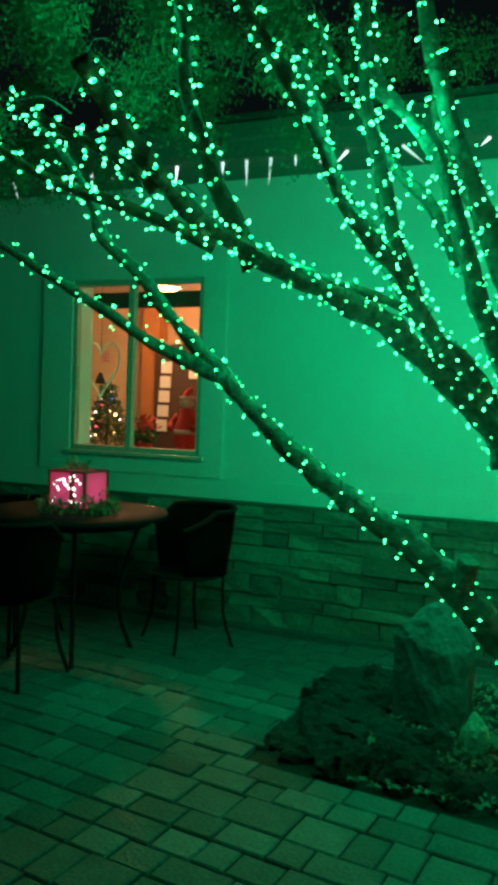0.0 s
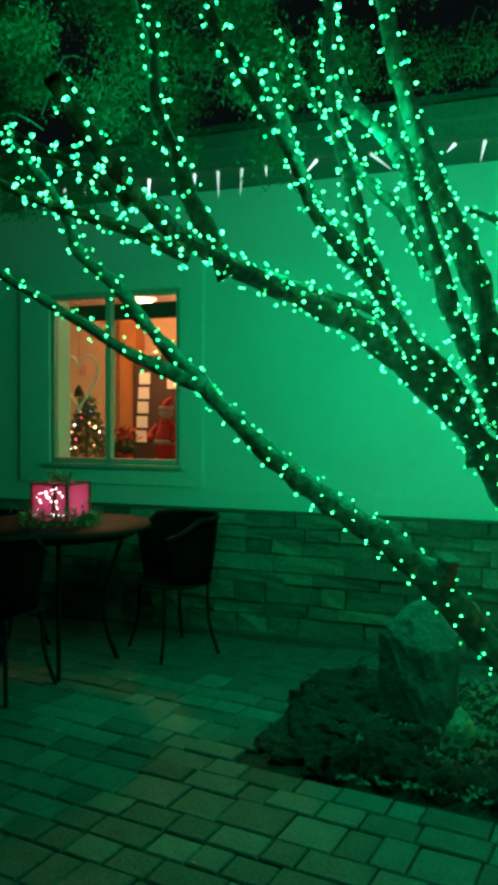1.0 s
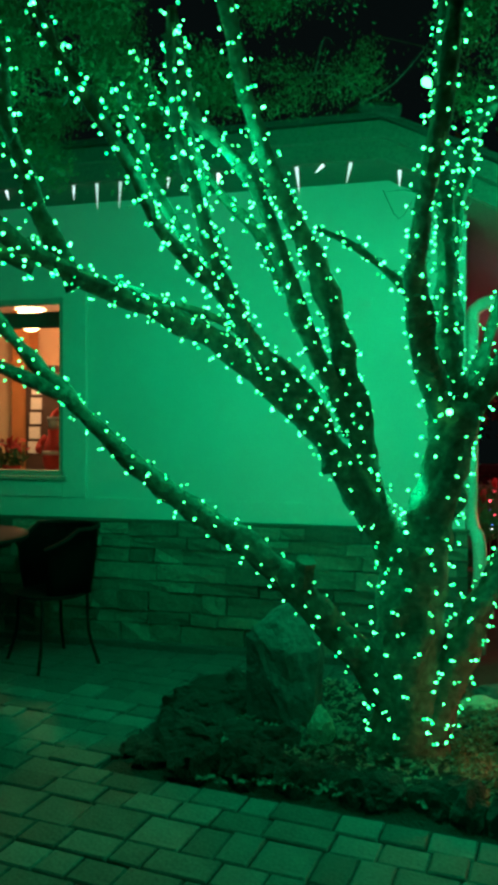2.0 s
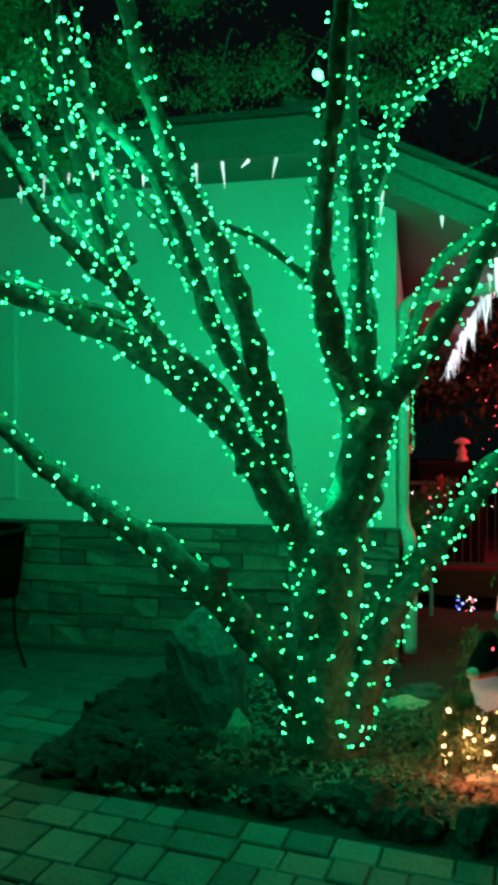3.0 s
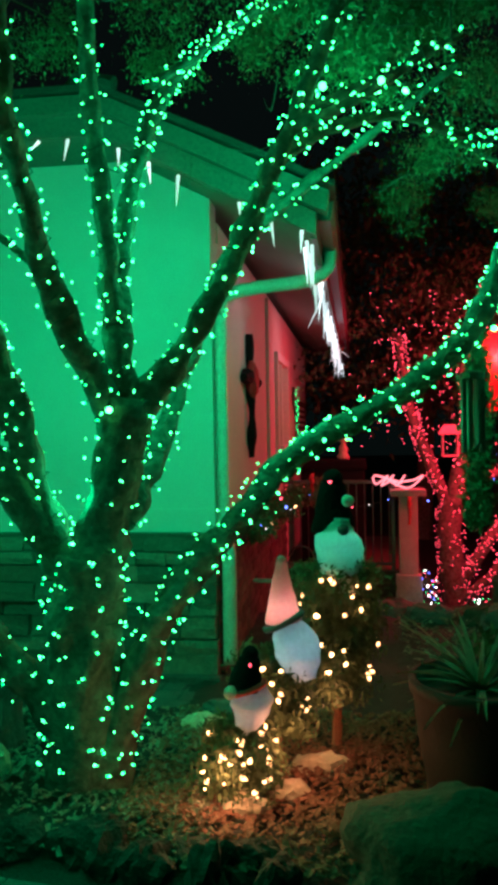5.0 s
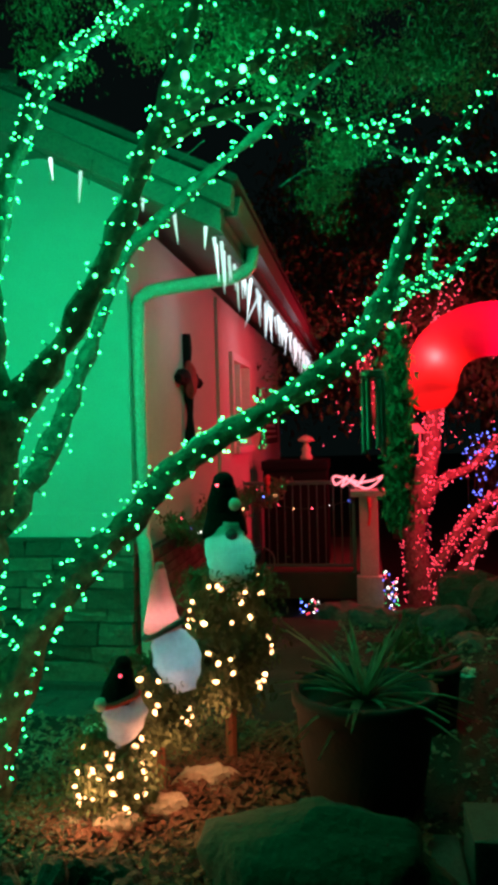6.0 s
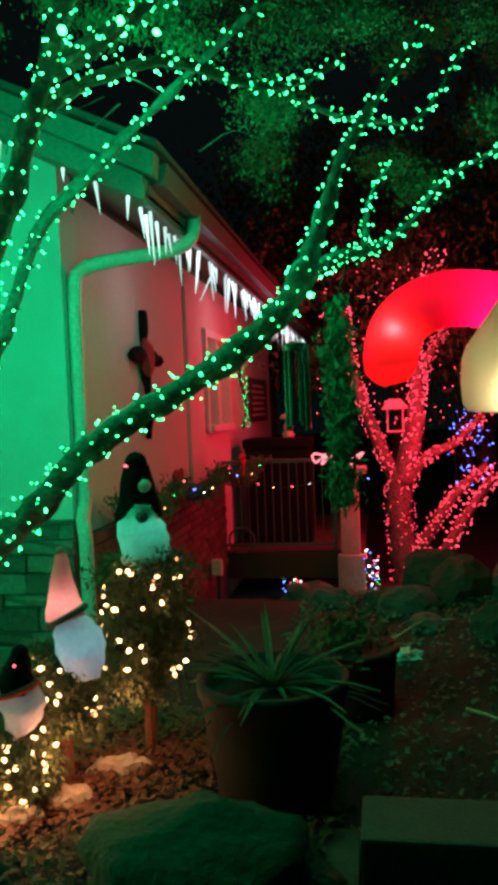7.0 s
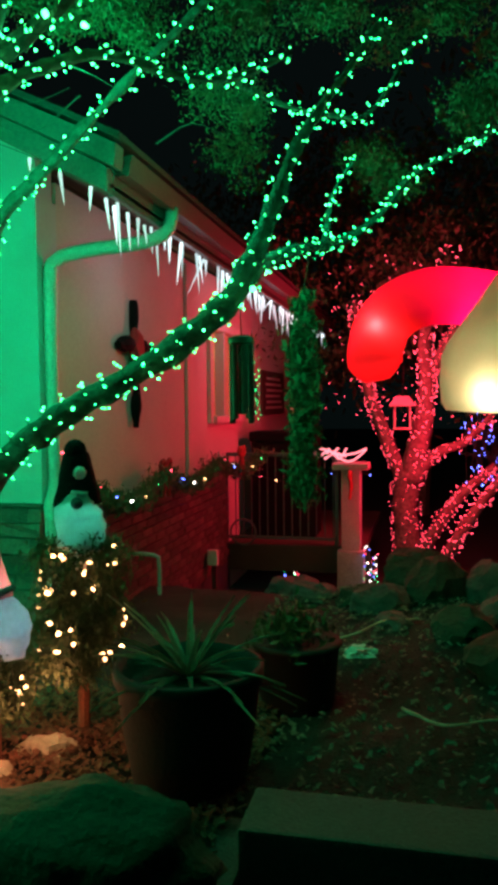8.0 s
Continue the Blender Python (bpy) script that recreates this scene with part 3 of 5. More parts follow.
WIDTHS, DEPTHS = (0.13, 0.17, 0.21, 0.25), (0.14, 0.14, 0.2, 0.14)
PAVERS = {(w, d): [paver_mesh(rng, w, d) for _ in range(3)] for w in WIDTHS for d in set(DEPTHS)}
turn = Matrix.Rotation(radians(-7.6), 4, "Z")
rest = bmesh.new()
v = -1.0
row, count = 0, 0
while v < 6.2:
    d = DEPTHS[row % 4]
    u = -5.6 + rng.uniform(0, 0.2)
    while u < 2.2:
        w = rng.choice(WIDTHS)
        mid = turn @ Vector((u + w / 2, v + d / 2, 0))
        if on_patio(mid.x, mid.y):
            me = rng.choice(PAVERS[(w, d)])
            place = Matrix.Translation(turn @ Vector((u, v, rng.uniform(-0.003, 0.003)))) @ turn @ pose(0, 0, 0, rng.uniform(-0.7, 0.7), rng.uniform(-0.7, 0.7), 0)
            if -2.3 < mid.x < 0.6 and 2.15 < mid.y < 4.0 and count < 300:
                ob = new("paver", me)
                ob.parent, ob.matrix_basis = patio, place
                count += 1
            else:
                nv = len(rest.verts)
                rest.from_mesh(me)
                rest.verts.ensure_lookup_table()
                for q in rest.verts[nv:]:
                    q.co = place @ q.co
        u += w
    v += d
    row += 1
tagged(part("outer_pavers", rest, PAVER, patio), kind="stuff")
part("joint_bed", boxes((-6.0, 1.35, 0.3, 2.72, -0.06, -0.016), (-6.0, -1.2, 2.72, 4.9, -0.06, -0.016), (-1.2, 0.3, 4.56, 4.9, -0.06, -0.016)), SAND, patio)

# ---- garden bed: rocks, mulch ----


def rock(name, place, size, seed, mat, label, rough=0.35, spin=0.0, detail=3, group=""):
    ob = finish(name, lump(size, seed, detail, rough), mat, smooth=detail > 3)
    ob.location, ob.rotation_euler = place, (0, 0, spin)
    return tagged(ob, label, "rock", group)


def standing_stone(place):
    """An upright split rock with a flat dark face, a ridge and a pale broken side."""
    bm = bmesh.new()
    for p in ((-0.22, -0.12, 0), (0.21, -0.14, 0), (0.23, 0.15, 0), (-0.2, 0.15, 0), (-0.215, -0.11, 0.5), (-0.17, -0.1, 0.55), (-0.04, -0.1, 0.58), (-0.02, 0.06, 0.64), (0.07, 0.02, 0.68), (0.23, -0.04, 0.44), (0.22, 0.12, 0.5), (0.03, -0.17, 0.4), (0.0, -0.18, 0.1)):
        bm.verts.new(p)
    bmesh.ops.convex_hull(bm, input=bm.verts[:])
    bmesh.ops.subdivide_edges(bm, edges=bm.edges[:], cuts=5, use_grid_fill=True)
    for w in bm.verts:
        w.co += Vector((noise.noise(w.co * 7), noise.noise(w.co * 7 + Vector((9, 0, 0))), noise.noise(w.co * 7 + Vector((0, 9, 0))))) * 0.028
        w.co += Vector((noise.noise(w.co * 26), noise.noise(w.co * 26 + Vector((9, 0, 0))), 0)) * 0.012
    ob = finish("standing_boulder", bm, ROCK)
    ob.location, ob.scale = place, (0.8, 0.8, 0.95)
    return tagged(ob, "upright rough grey boulder standing in the bed", "boulder")


standing_stone((-0.52, 3.78, -0.02))
rock("pale_stone", (-0.29, 3.52, 0.02), (0.06, 0.05, 0.16), 2, PALE_ROCK, "small pale upright stone in the mulch")
rock("flat_stone", (0.46, 4.18, 0.02), (0.11, 0.07, 0.06), 3, PALE_ROCK, "flat pale stone lying in the mulch")
rock("flat_stone", (0.55, 4.35, 0.02), (0.12, 0.08, 0.08), 6, ROCK, "flat grey stone beside the tree")
rock("front_stone", (0.78, 3.36, 0.0), (0.095, 0.07, 0.085), 7, PALE_ROCK, "rounded tan stone in front of the lit bushes")
rock("front_stone", (0.62, 3.36, 0.0), (0.05, 0.04, 0.05), 8, PALE_ROCK, "small tan stone on the mulch")
rock("garden_stone", (1.06, 3.72, 0.0), (0.13, 0.09, 0.11), 9, PALE_ROCK, "tan stone at the foot of a wooden stake")
rock("garden_stone", (0.93, 3.5, 0.0), (0.1, 0.07, 0.08), 10, PALE_ROCK, "tan stone between the lit bushes")
rock("mossy_boulder", (1.54, 3.02, -0.03), (0.38, 0.26, 0.31), 12, MOSS_ROCK, "large mossy dark boulder at the path edge", 0.25, detail=4)
rr = random.Random(21)
for i in range(34):
    x = -1.1 + i * 0.063 + rr.uniform(-0.03, 0.03)
    rock("edging_rock", (x, edge_y(x) + 0.13 + rr.uniform(-0.05, 0.1), -0.03), (rr.uniform(0.06, 0.13), rr.uniform(0.05, 0.1), rr.uniform(0.07, 0.15)), 30 + i, SOIL, "dark rough lava rock edging the bed", 0.5, rr.uniform(0, 6), 3, "edging rocks")
for i in range(46):
    x, y = rr.uniform(-1.08, -0.2), rr.uniform(3.28, 4.3)
    if abs(x + 0.29) < 0.12:
        continue
    rock("mound_rock", (x, y, -0.02), (rr.uniform(0.08, 0.15), rr.uniform(0.07, 0.13), rr.uniform(0.06, 0.12)), 80 + i, SOIL, "dark rough lava rock heaped in the bed", 0.5, rr.uniform(0, 6), 3, "mound rocks")
for i, (x, y, s, h) in enumerate(((2.26, 6.0, 0.2, 0.2), (2.62, 6.15, 0.26, 0.3), (2.95, 6.1, 0.22, 0.3), (2.1, 6.2, 0.16, 0.14), (3.1, 5.6, 0.3, 0.24), (2.75, 5.3, 0.22, 0.2), (1.75, 6.4, 0.2, 0.16), (3.0, 4.9, 0.3, 0.22), (2.35, 5.55, 0.14, 0.12), (2.5, 6.6, 0.3, 0.3), (1.5, 7.0, 0.25, 0.2))):
    rock("border_rock", (x, y, ground_height(x, y) - 0.03), (s, s * 0.75, h), 120 + i, MOSS_ROCK if i % 2 else ROCK, "rounded garden border rock", 0.3, i, 3, "border rocks")


def litter(name, label, n, where, size, mat, seed):
    """Loose chips or dry leaves lying on the soil."""
    r = random.Random(seed)
    bm = bmesh.new()
    for _ in range(n):
        x, y = where(r)
        s = size * r.uniform(0.5, 1.4)
        m = Matrix.Translation((x, y, ground_height(x, y) + 0.02 + 0.05 * noise.noise(Vector((x * 2.3, y * 2.3, 0))) + 0.01 + r.uniform(0, 0.015))) @ pose(0, 0, 0, r.uniform(-40, 40), r.uniform(-40, 40), r.uniform(0, 360))
        a = [bm.verts.new(m @ Vector(p)) for p in ((-s, -s * 0.5, 0), (s, -s * 0.4, 0.2 * s), (s * 0.8, s * 0.5, 0), (-s * 0.7, s * 0.5, 0.25 * s))]
        b = [bm.verts.new(m @ (Vector(p) + Vector((0, 0, -0.25 * s)))) for p in ((-s, -s * 0.5, 0), (s, -s * 0.4, 0.2 * s), (s * 0.8, s * 0.5, 0), (-s * 0.7, s * 0.5, 0.25 * s))]
        bm.faces.new(a)
        for k in range(4):
            bm.faces.new((a[k], b[k], b[(k + 1) % 4], a[(k + 1) % 4]))
    return tagged(finish(name, bm, mat), label, "mulch", kind="stuff")


CHIP = material("wood_chip", (0.2, 0.085, 0.055), 0.9, vary=0.5, scale=30, bump=0.4)
DRY = material("dry_leaf", (0.17, 0.16, 0.12), 0.7, vary=0.5, scale=25, bump=0.2)
litter("wood_chips", "loose reddish wood chips over the bed", 5200, lambda r: (r.uniform(0.3, 1.9), r.uniform(2.95, 4.4)), 0.017, CHIP, 1)
litter("leaf_litter", "dry leaf litter over the dark bed", 2600, lambda r: (r.uniform(-0.75, 0.7), r.uniform(2.98, 4.4)), 0.014, DRY, 2)
litter("garden_litter", "dry leaves and twigs over the garden ground", 5200, lambda r: (r.uniform(1.5, 4.5), r.uniform(3.3, 7.5)), 0.015, DRY, 3)

crumple = finish("crumpled_paper", lump((0.09, 0.06, 0.05), 51, 3, 0.6, 2.6), WHITE_PAINT)
crumple.location = (2.2, 5.0, 0.08)
tagged(crumple, "crumpled scrap of white paper on the garden soil", "litter")
for pts in ([(1.97, 5.16, 0.1), (2.15, 5.22, 0.13), (2.3, 5.45, 0.15), (2.5, 5.53, 0.15)], [(2.44, 4.3, 0.09), (2.5, 4.17, 0.12), (2.62, 4.08, 0.12), (2.83, 4.18, 0.12), (3.0, 4.16, 0.1)]):
    twig = finish("fallen_branch", tube(smooth_line(pts, 0.03), lambda t: 0.008 - 0.004 * t, 7, 0.3), PALE_ROCK)
    tagged(twig, "thin pale fallen branch lying on the soil", "branch", "fallen branches")

stub = new("cut_branch")
stub.location = (-0.36, 3.4, 0.86)
tagged(stub, "sawn-off dark branch stub on a low limb", "branch")
part("stub", tube([Vector((0, 0, -0.09)), Vector((0.01, -0.02, 0.0)), Vector((0.02, -0.03, 0.03))], 0.045, 10, 0.2), BARK, stub)

# ---- crown and far trees ----


def crown(name, label, clumps, seed, leaf, mat, per=70, spread=0.16):
    r = random.Random(seed)
    verts, faces = [], []
    for c, s in clumps:
        for _ in range(int(per * s)):
            d = Vector((r.gauss(0, 1), r.gauss(0, 1), r.gauss(0, 0.7))) * spread * s
            p = Vector(c) + d
            m = pose(0, 0, 0, r.uniform(0, 360), r.uniform(0, 360), r.uniform(0, 360)).to_3x3()
            k = leaf * r.uniform(0.6, 1.5)
            i = len(verts)
            for q in ((-k, 0, 0), (-0.2 * k, -0.35 * k, 0.1 * k), (k, 0, 0.1 * k), (-0.1 * k, 0.35 * k, 0.1 * k)):
                verts.append(p + m @ Vector(q))
            faces.append((i, i + 1, i + 2, i + 3))
    me = bpy.data.meshes.new(name)
    me.from_pydata([tuple(q) for q in verts], [], faces)
    me.materials.append(mat)
    ob = new(name, me)
    if label:
        tagged(ob, label)
    return ob


r = random.Random(8)
clumps = []
# big juniper-like tufts, each a heap of smaller ones, with gaps between
TUFTS = [((-3.3, -0.9), (2.6, 4.3), (2.75, 3.75), 50), ((-0.9, -0.2), (3.0, 4.2), (3.35, 3.8), 6), ((0.2, 1.3), (3.4, 4.4), (3.15, 3.7), 9),
         ((1.3, 4.2), (4.3, 6.2), (2.62, 4.3), 44), ((1.3, 2.2), (3.4, 4.2), (2.75, 3.3), 10), ((0.6, 1.6), (3.4, 4.2), (2.9, 3.35), 8)]
for rx, ry, rz, many in TUFTS:
    for _ in range(many):
        c = Vector((r.uniform(*rx), r.uniform(*ry), r.uniform(*rz)))
        size = r.uniform(0.1, 0.2)
        for _ in range(9):
            d = Vector((r.gauss(0, 1), r.gauss(0, 1), r.gauss(0, 0.8))).normalized() * size * r.uniform(0.3, 1.0)
            clumps.append((c + d, r.uniform(0.5, 0.95)))
ob = crown("crown", "", clumps, 5, 0.011, LEAF, 190, 0.075)
ob.parent = tree
# fine bare twigs in the crown
bm = bmesh.new()
for i in range(46):
    a = Vector((r.uniform(-2.4, 2.6), r.uniform(2.6, 4.4), r.uniform(2.6, 3.3)))
    b = a + Vector((r.uniform(-0.5, 0.5), r.uniform(-0.3, 0.3), r.uniform(-0.1, 0.25)))
    add_tube(bm, smooth_line([a, a.lerp(b, 0.5) + Vector((0, 0, r.uniform(-0.14, 0.14))), b], 0.05), lambda t: 0.004 - 0.003 * t, 4)
tagged(part("twig_spray", bm, BARK, tree), kind="stuff")


def far_tree(place, height, seed):
    t = empty("far_tree", place, "dark leafy tree standing beyond the yard fence", "tree", "background trees")
    r = random.Random(seed)
    part("trunk", tube(smooth_line([(0, 0, -0.3), (0.1, 0, height * 0.3), (0, 0.1, height * 0.7)], 0.4), lambda k: 0.2 - 0.12 * k, 8, 0.2), BARK, t)
    cl = [((r.gauss(0, 1.1), r.gauss(0, 1.1), height * r.uniform(0.35, 1.0)), r.uniform(2.2, 4)) for _ in range(60)]
    ob = crown("crown", "", cl, seed, 0.09, LEAF, 40, 0.17)
    ob.parent = t
    return t


for i, (x, y, h) in enumerate(((5.5, 11.5, 6.5), (2.4, 15.5, 7), (7.5, 16, 8), (-0.5, 19, 7), (4.6, 20, 8))):
    far_tree((x, y, -0.6), h, 40 + i)

# ---- icicle lights ----
ICM = bpy.data.meshes.new("icicle")
bmk = lathe([(0.012, 0.0), (0.014, -0.012), (0.011, -0.05), (0.007, -0.1), (0.003, -0.15), (0.001, -0.17)], 6)
bmk.to_mesh(ICM)
bmk.free()
ICM.materials.append(ICE)


def icicle_string(places, label, longer=1.0):
    thing = empty("icicle_lights", places[0], label, "icicle lights", "icicle lights")
    o = Vector(places[0])
    part("wire", tube([Vector(p) - o + Vector((0, 0, 0.012 - 0.012 * (i % 2))) for i, p in enumerate(places)], 0.002, 4), WIRE, thing)
    for p in places:
        if rng.random() < 0.2:
            continue
        ob = new("icicle", ICM)
        ob.parent = thing
        ob.location = Vector(p) - o
        k = longer * rng.choice((0.4, 0.55, 0.7, 0.95))
        ob.scale = (0.75, 0.75, k)
        ob.rotation_euler = (rng.uniform(-0.1, 0.1), rng.uniform(-0.12, 0.12) if rng.random() < 0.85 else rng.uniform(-0.9, 0.9), 0)


icicle_string([(-4.6 + 0.16 * i, 4.47, 3.03) for i in range(28)], "white icicle lights along the front eave")
icicle_string([(0.0 + 0.16 * i, 4.46, 2.96 - 0.08 * i) for i in range(7)], "white icicle lights along the raking eave")
icicle_string([(EX - 0.05 + rng.uniform(-0.03, 0.03), 4.6 + 0.085 * i + rng.uniform(-0.03, 0.03), 2.46) for i in range(100)], "white icicle lights along the side eave", 1.7)
lamp("icicle_glow", (EX - 0.1, 6.0, 2.3), (0.8, 0.86, 1.0), 2.6, 0.25)
lamp("icicle_glow", (EX - 0.1, 8.8, 2.3), (0.8, 0.86, 1.0), 2.6, 0.25)

# ---- gnomes on lit bushes ----


def lit_bush(place, stake_h, bush_z, bush_r, bush_h, n, seed):
    t = empty("lit_topiary", place, "small evergreen topiary on a wooden stake with warm lights", "topiary", "lit topiaries")
    r = random.Random(seed)
    part("stake", tube([Vector((0, 0, -0.05)), Vector((0.002, 0, stake_h * 0.5)), Vector((0, 0, stake_h))], 0.025, 8, 0.08), WOOD, t)
    cl = []
    for _ in range(60):
        a, h = r.uniform(0, 6.3), r.random()
        k = bush_r * (1 - 0.45 * abs(h - 0.35)) * r.uniform(0.4, 0.95)
        cl.append(((k * math.cos(a), k * math.sin(a), bush_z + bush_h * h), bush_r * r.uniform(1.2, 2.2)))
    ob = crown("foliage", "", cl, seed, 0.015, PINE, 900, 0.15)
    ob.parent = t
    for _ in range(n):
        a, h = r.uniform(0, 6.3), r.random()
        k = bush_r * (1.05 - 0.4 * abs(h - 0.35))
        place_bulb(BULB_W, (k * math.cos(a), k * math.sin(a) - 0.01, bush_z + bush_h * h), t, r)
    return t


lit_bush((0.74, 3.45, 0), 0.14, 0.06, 0.13, 0.24, 58, 1)
lit_bush((0.876, 3.62, 0), 0.3, 0.22, 0.13, 0.31, 44, 2)
lit_bush((1.115, 3.93, 0), 0.45, 0.34, 0.18, 0.5, 48, 3)
for place, watts in (((0.72, 3.25, 0.18), 2.3), ((0.96, 3.4, 0.26), 1.9), ((1.1, 3.7, 0.32), 1.2)):
    lamp("warm_string_glow", place, WARM, watts, 0.06)


def gnome(place, beard, beard_r, hat, hat_r, hat_mat, trim, label, tilt=0.02, nose=False):
    """A plush gnome, one plain figure: a soft hat, a round nose, a trimmed brim and a long beard with a ragged hem."""
    bm = bmesh.new()
    bl = smooth_line([Vector(q) for q in beard], 0.012)

    def width(t):
        k = min(len(beard_r) - 2, int(t * (len(beard_r) - 1)))
        f = t * (len(beard_r) - 1) - k
        f = f * f * (3 - 2 * f)
        return beard_r[k] * (1 - f) + beard_r[k + 1] * f

    add_tube(bm, bl, width, 22, 0.1)
    for w in bm.verts:
        low = max(0.0, (bl[len(bl) // 2].z - w.co.z) / 0.12)
        w.co += Vector((noise.noise(w.co * 30), noise.noise(w.co * 30 + Vector((5, 0, 0))), 0)) * 0.012
        w.co.z -= 0.03 * low * max(0, noise.noise(Vector((w.co.x * 55, w.co.y * 55, 2))))
    nh = len(bm.faces)
    hl = smooth_line([Vector(q) for q in hat], 0.015)
    add_tube(bm, hl, lambda t: hat_r[0] + (hat_r[1] - hat_r[0]) * t if t < 0.94 else hat_r[1] * 0.7, 16, 0.16)
    bmesh.ops.create_icosphere(bm, subdivisions=2, radius=max(0.02, hat_r[1] * 0.95), matrix=Matrix.Translation(hl[-1]))
    nt = len(bm.faces)
    ring = []
    for k in range(0 if nose else 19):
        a = 2 * math.pi * k / 18
        ring.append(hl[0] + Vector((math.cos(a) * hat_r[0] * 1.03, math.sin(a) * hat_r[0] * 0.95, tilt * math.cos(a))))
    if ring:
        add_tube(bm, ring, 0.012, 7, 0.3)
    if nose:
        bmesh.ops.create_icosphere(bm, subdivisions=2, radius=0.026, matrix=Matrix.Translation(bl[0] + Vector((0.01, -0.05, -0.045))))
    for i, f in enumerate(bm.faces):
        f.material_index = 0 if i < nh else (1 if i < nt else 2)
        f.smooth = True
    ob = finish("plush_gnome", bm, [FUR, hat_mat, trim])
    ob.location = place
    return tagged(ob, label, "gnome", "plush gnomes")


GREY_FELT = material("grey_felt", (0.12, 0.11, 0.13), 0.9, bump=0.4)
gnome((0.785, 3.42, 0.28), [(0.02, 0, 0.2), (0.022, 0, 0.12), (0.01, -0.005, 0.06), (0.0, -0.01, 0.01)], (0.05, 0.078, 0.06, 0.012), [(0.0, 0, 0.19), (0.008, 0, 0.25), (0.02, 0, 0.32)], (0.07, 0.035), GREY_CLOTH, RED_CLOTH, "small plush gnome in dark red-trimmed hat on a bush")
gnome((0.95, 3.565, 0.44), [(-0.015, 0, 0.26), (0.005, 0, 0.2), (0.03, 0, 0.13), (0.058, -0.01, 0.03)], (0.05, 0.082, 0.088, 0.045), [(-0.028, 0, 0.255), (-0.035, 0, 0.35), (-0.034, 0, 0.5)], (0.072, 0.02), PINK_CLOTH, GREY_FELT, "plush gnome in pale red hat with long white beard", 0.035)
gnome((1.15, 3.87, 0.74), [(0.0, -0.01, 0.335), (-0.015, 0, 0.24), (-0.002, 0, 0.14), (0.02, -0.01, 0.015)], (0.035, 0.1, 0.095, 0.055), [(-0.035, 0.05, 0.27), (-0.042, 0.05, 0.4), (-0.034, 0.03, 0.5)], (0.098, 0.05), GREY_CLOTH, GREY_FELT, "tall plush gnome in dark hat with pale mint-lit beard", 0.0, True)


for place, watts, tone in (((0.8, 3.42, 0.39), 0.06, (0.9, 0.8, 1.0)), ((0.97, 3.565, 0.58), 0.3, (0.4, 0.75, 1.0)), ((0.915, 3.565, 0.74), 0.25, (1, 0.7, 0.62)), ((1.135, 3.87, 0.95), 0.36, (0.08, 1.0, 0.64))):
    lamp("gnome_inner_light", place, tone, watts, 0.02)


def hat_lamp(place, mesh, label):
    t = empty("hat_light", place, label, "small light")
    place_bulb(mesh, (0, 0, 0), t, rng)
    bmx = bmesh.new()
    add_tube(bmx, [Vector((0, 0.02, -0.01)), Vector((0, 0, 0))], 0.006, 5)
    part("socket", bmx, WIRE, t)


hat_lamp((0.812, 3.36, 0.575), BULB_R, "red light on the dark gnome hat")
hat_lamp((1.107, 3.8, 1.235), BULB_R, "red light on the tall gnome hat")
for place in ((0.735, 3.36, 0.468), (1.18, 3.8, 1.155)):
    bm = bmesh.new()
    bmesh.ops.create_icosphere(bm, subdivisions=3, radius=0.026)
    for w in bm.verts:
        w.co *= 1 + 0.12 * noise.noise(w.co * 90)
    ob = finish("pompom", bm, FUR, smooth=True)
    ob.location = place
    tagged(ob, "white wool pompom hanging at a gnome hat", "pompom")

# ---- planter, blocks ----
pot = empty("plant_pot", (1.69, 3.6, 0), "large dark weathered pot with spiky yucca", "plant pot")
part("pot_body", lathe([(0.19, -0.02), (0.2, 0.0), (0.245, 0.22), (0.262, 0.36), (0.275, 0.365), (0.278, 0.405), (0.255, 0.41), (0.245, 0.36), (0.2, 0.345)], 32), TERRACOTTA, pot, smooth=True)
part("potting_soil", lathe([(0.24, 0.33), (0.22, 0.35), (0.1, 0.37)], 20), SOIL, pot)
AGAVE = material("yucca_leaf", (0.26, 0.33, 0.23), 0.5, vary=0.4, scale=9, bump=0.15)
r = random.Random(3)
for i in range(44):
    a = i * 2.4 + r.uniform(-0.2, 0.2)
    up = r.uniform(0.05, 0.98)
    ln = r.uniform(0.28, 0.46)
    d = Vector((math.cos(a) * math.cos(up), math.sin(a) * math.cos(up), math.sin(up)))
    s = Vector((-math.sin(a), math.cos(a), 0))
    bm = bmesh.new()
    rows = []
    for k in range(5):
        t = k / 4
        c = Vector((0, 0, 0.36)) + d * ln * t - Vector((0, 0, 0.12 * t * t * math.cos(up)))
        wd = 0.013 * (1 - t) ** 0.6 + 0.001
        rows.append([bm.verts.new(c - s * wd + Vector((0, 0, 0.004))), bm.verts.new(c - Vector((0, 0, 0.002))), bm.verts.new(c + s * wd + Vector((0, 0, 0.004)))])
    for p, q in zip(rows, rows[1:]):
        bm.faces.new((p[0], p[1], q[1], q[0]))
        bm.faces.new((p[1], p[2], q[2], q[1]))
    bmesh.ops.solidify(bm, geom=bm.faces[:], thickness=0.002)
    part("leaf", bm, AGAVE, pot)
pot.scale = (1.0, 1.0, 1.17)
pot2 = empty("dark_pot", (1.95, 4.45, 0), "second dark pot with low plant behind the first", "plant pot")
part("pot_body", lathe([(0.15, -0.02), (0.17, 0.0), (0.2, 0.3), (0.215, 0.31), (0.2, 0.33), (0.15, 0.3)], 24), TERRACOTTA, pot2, smooth=True)
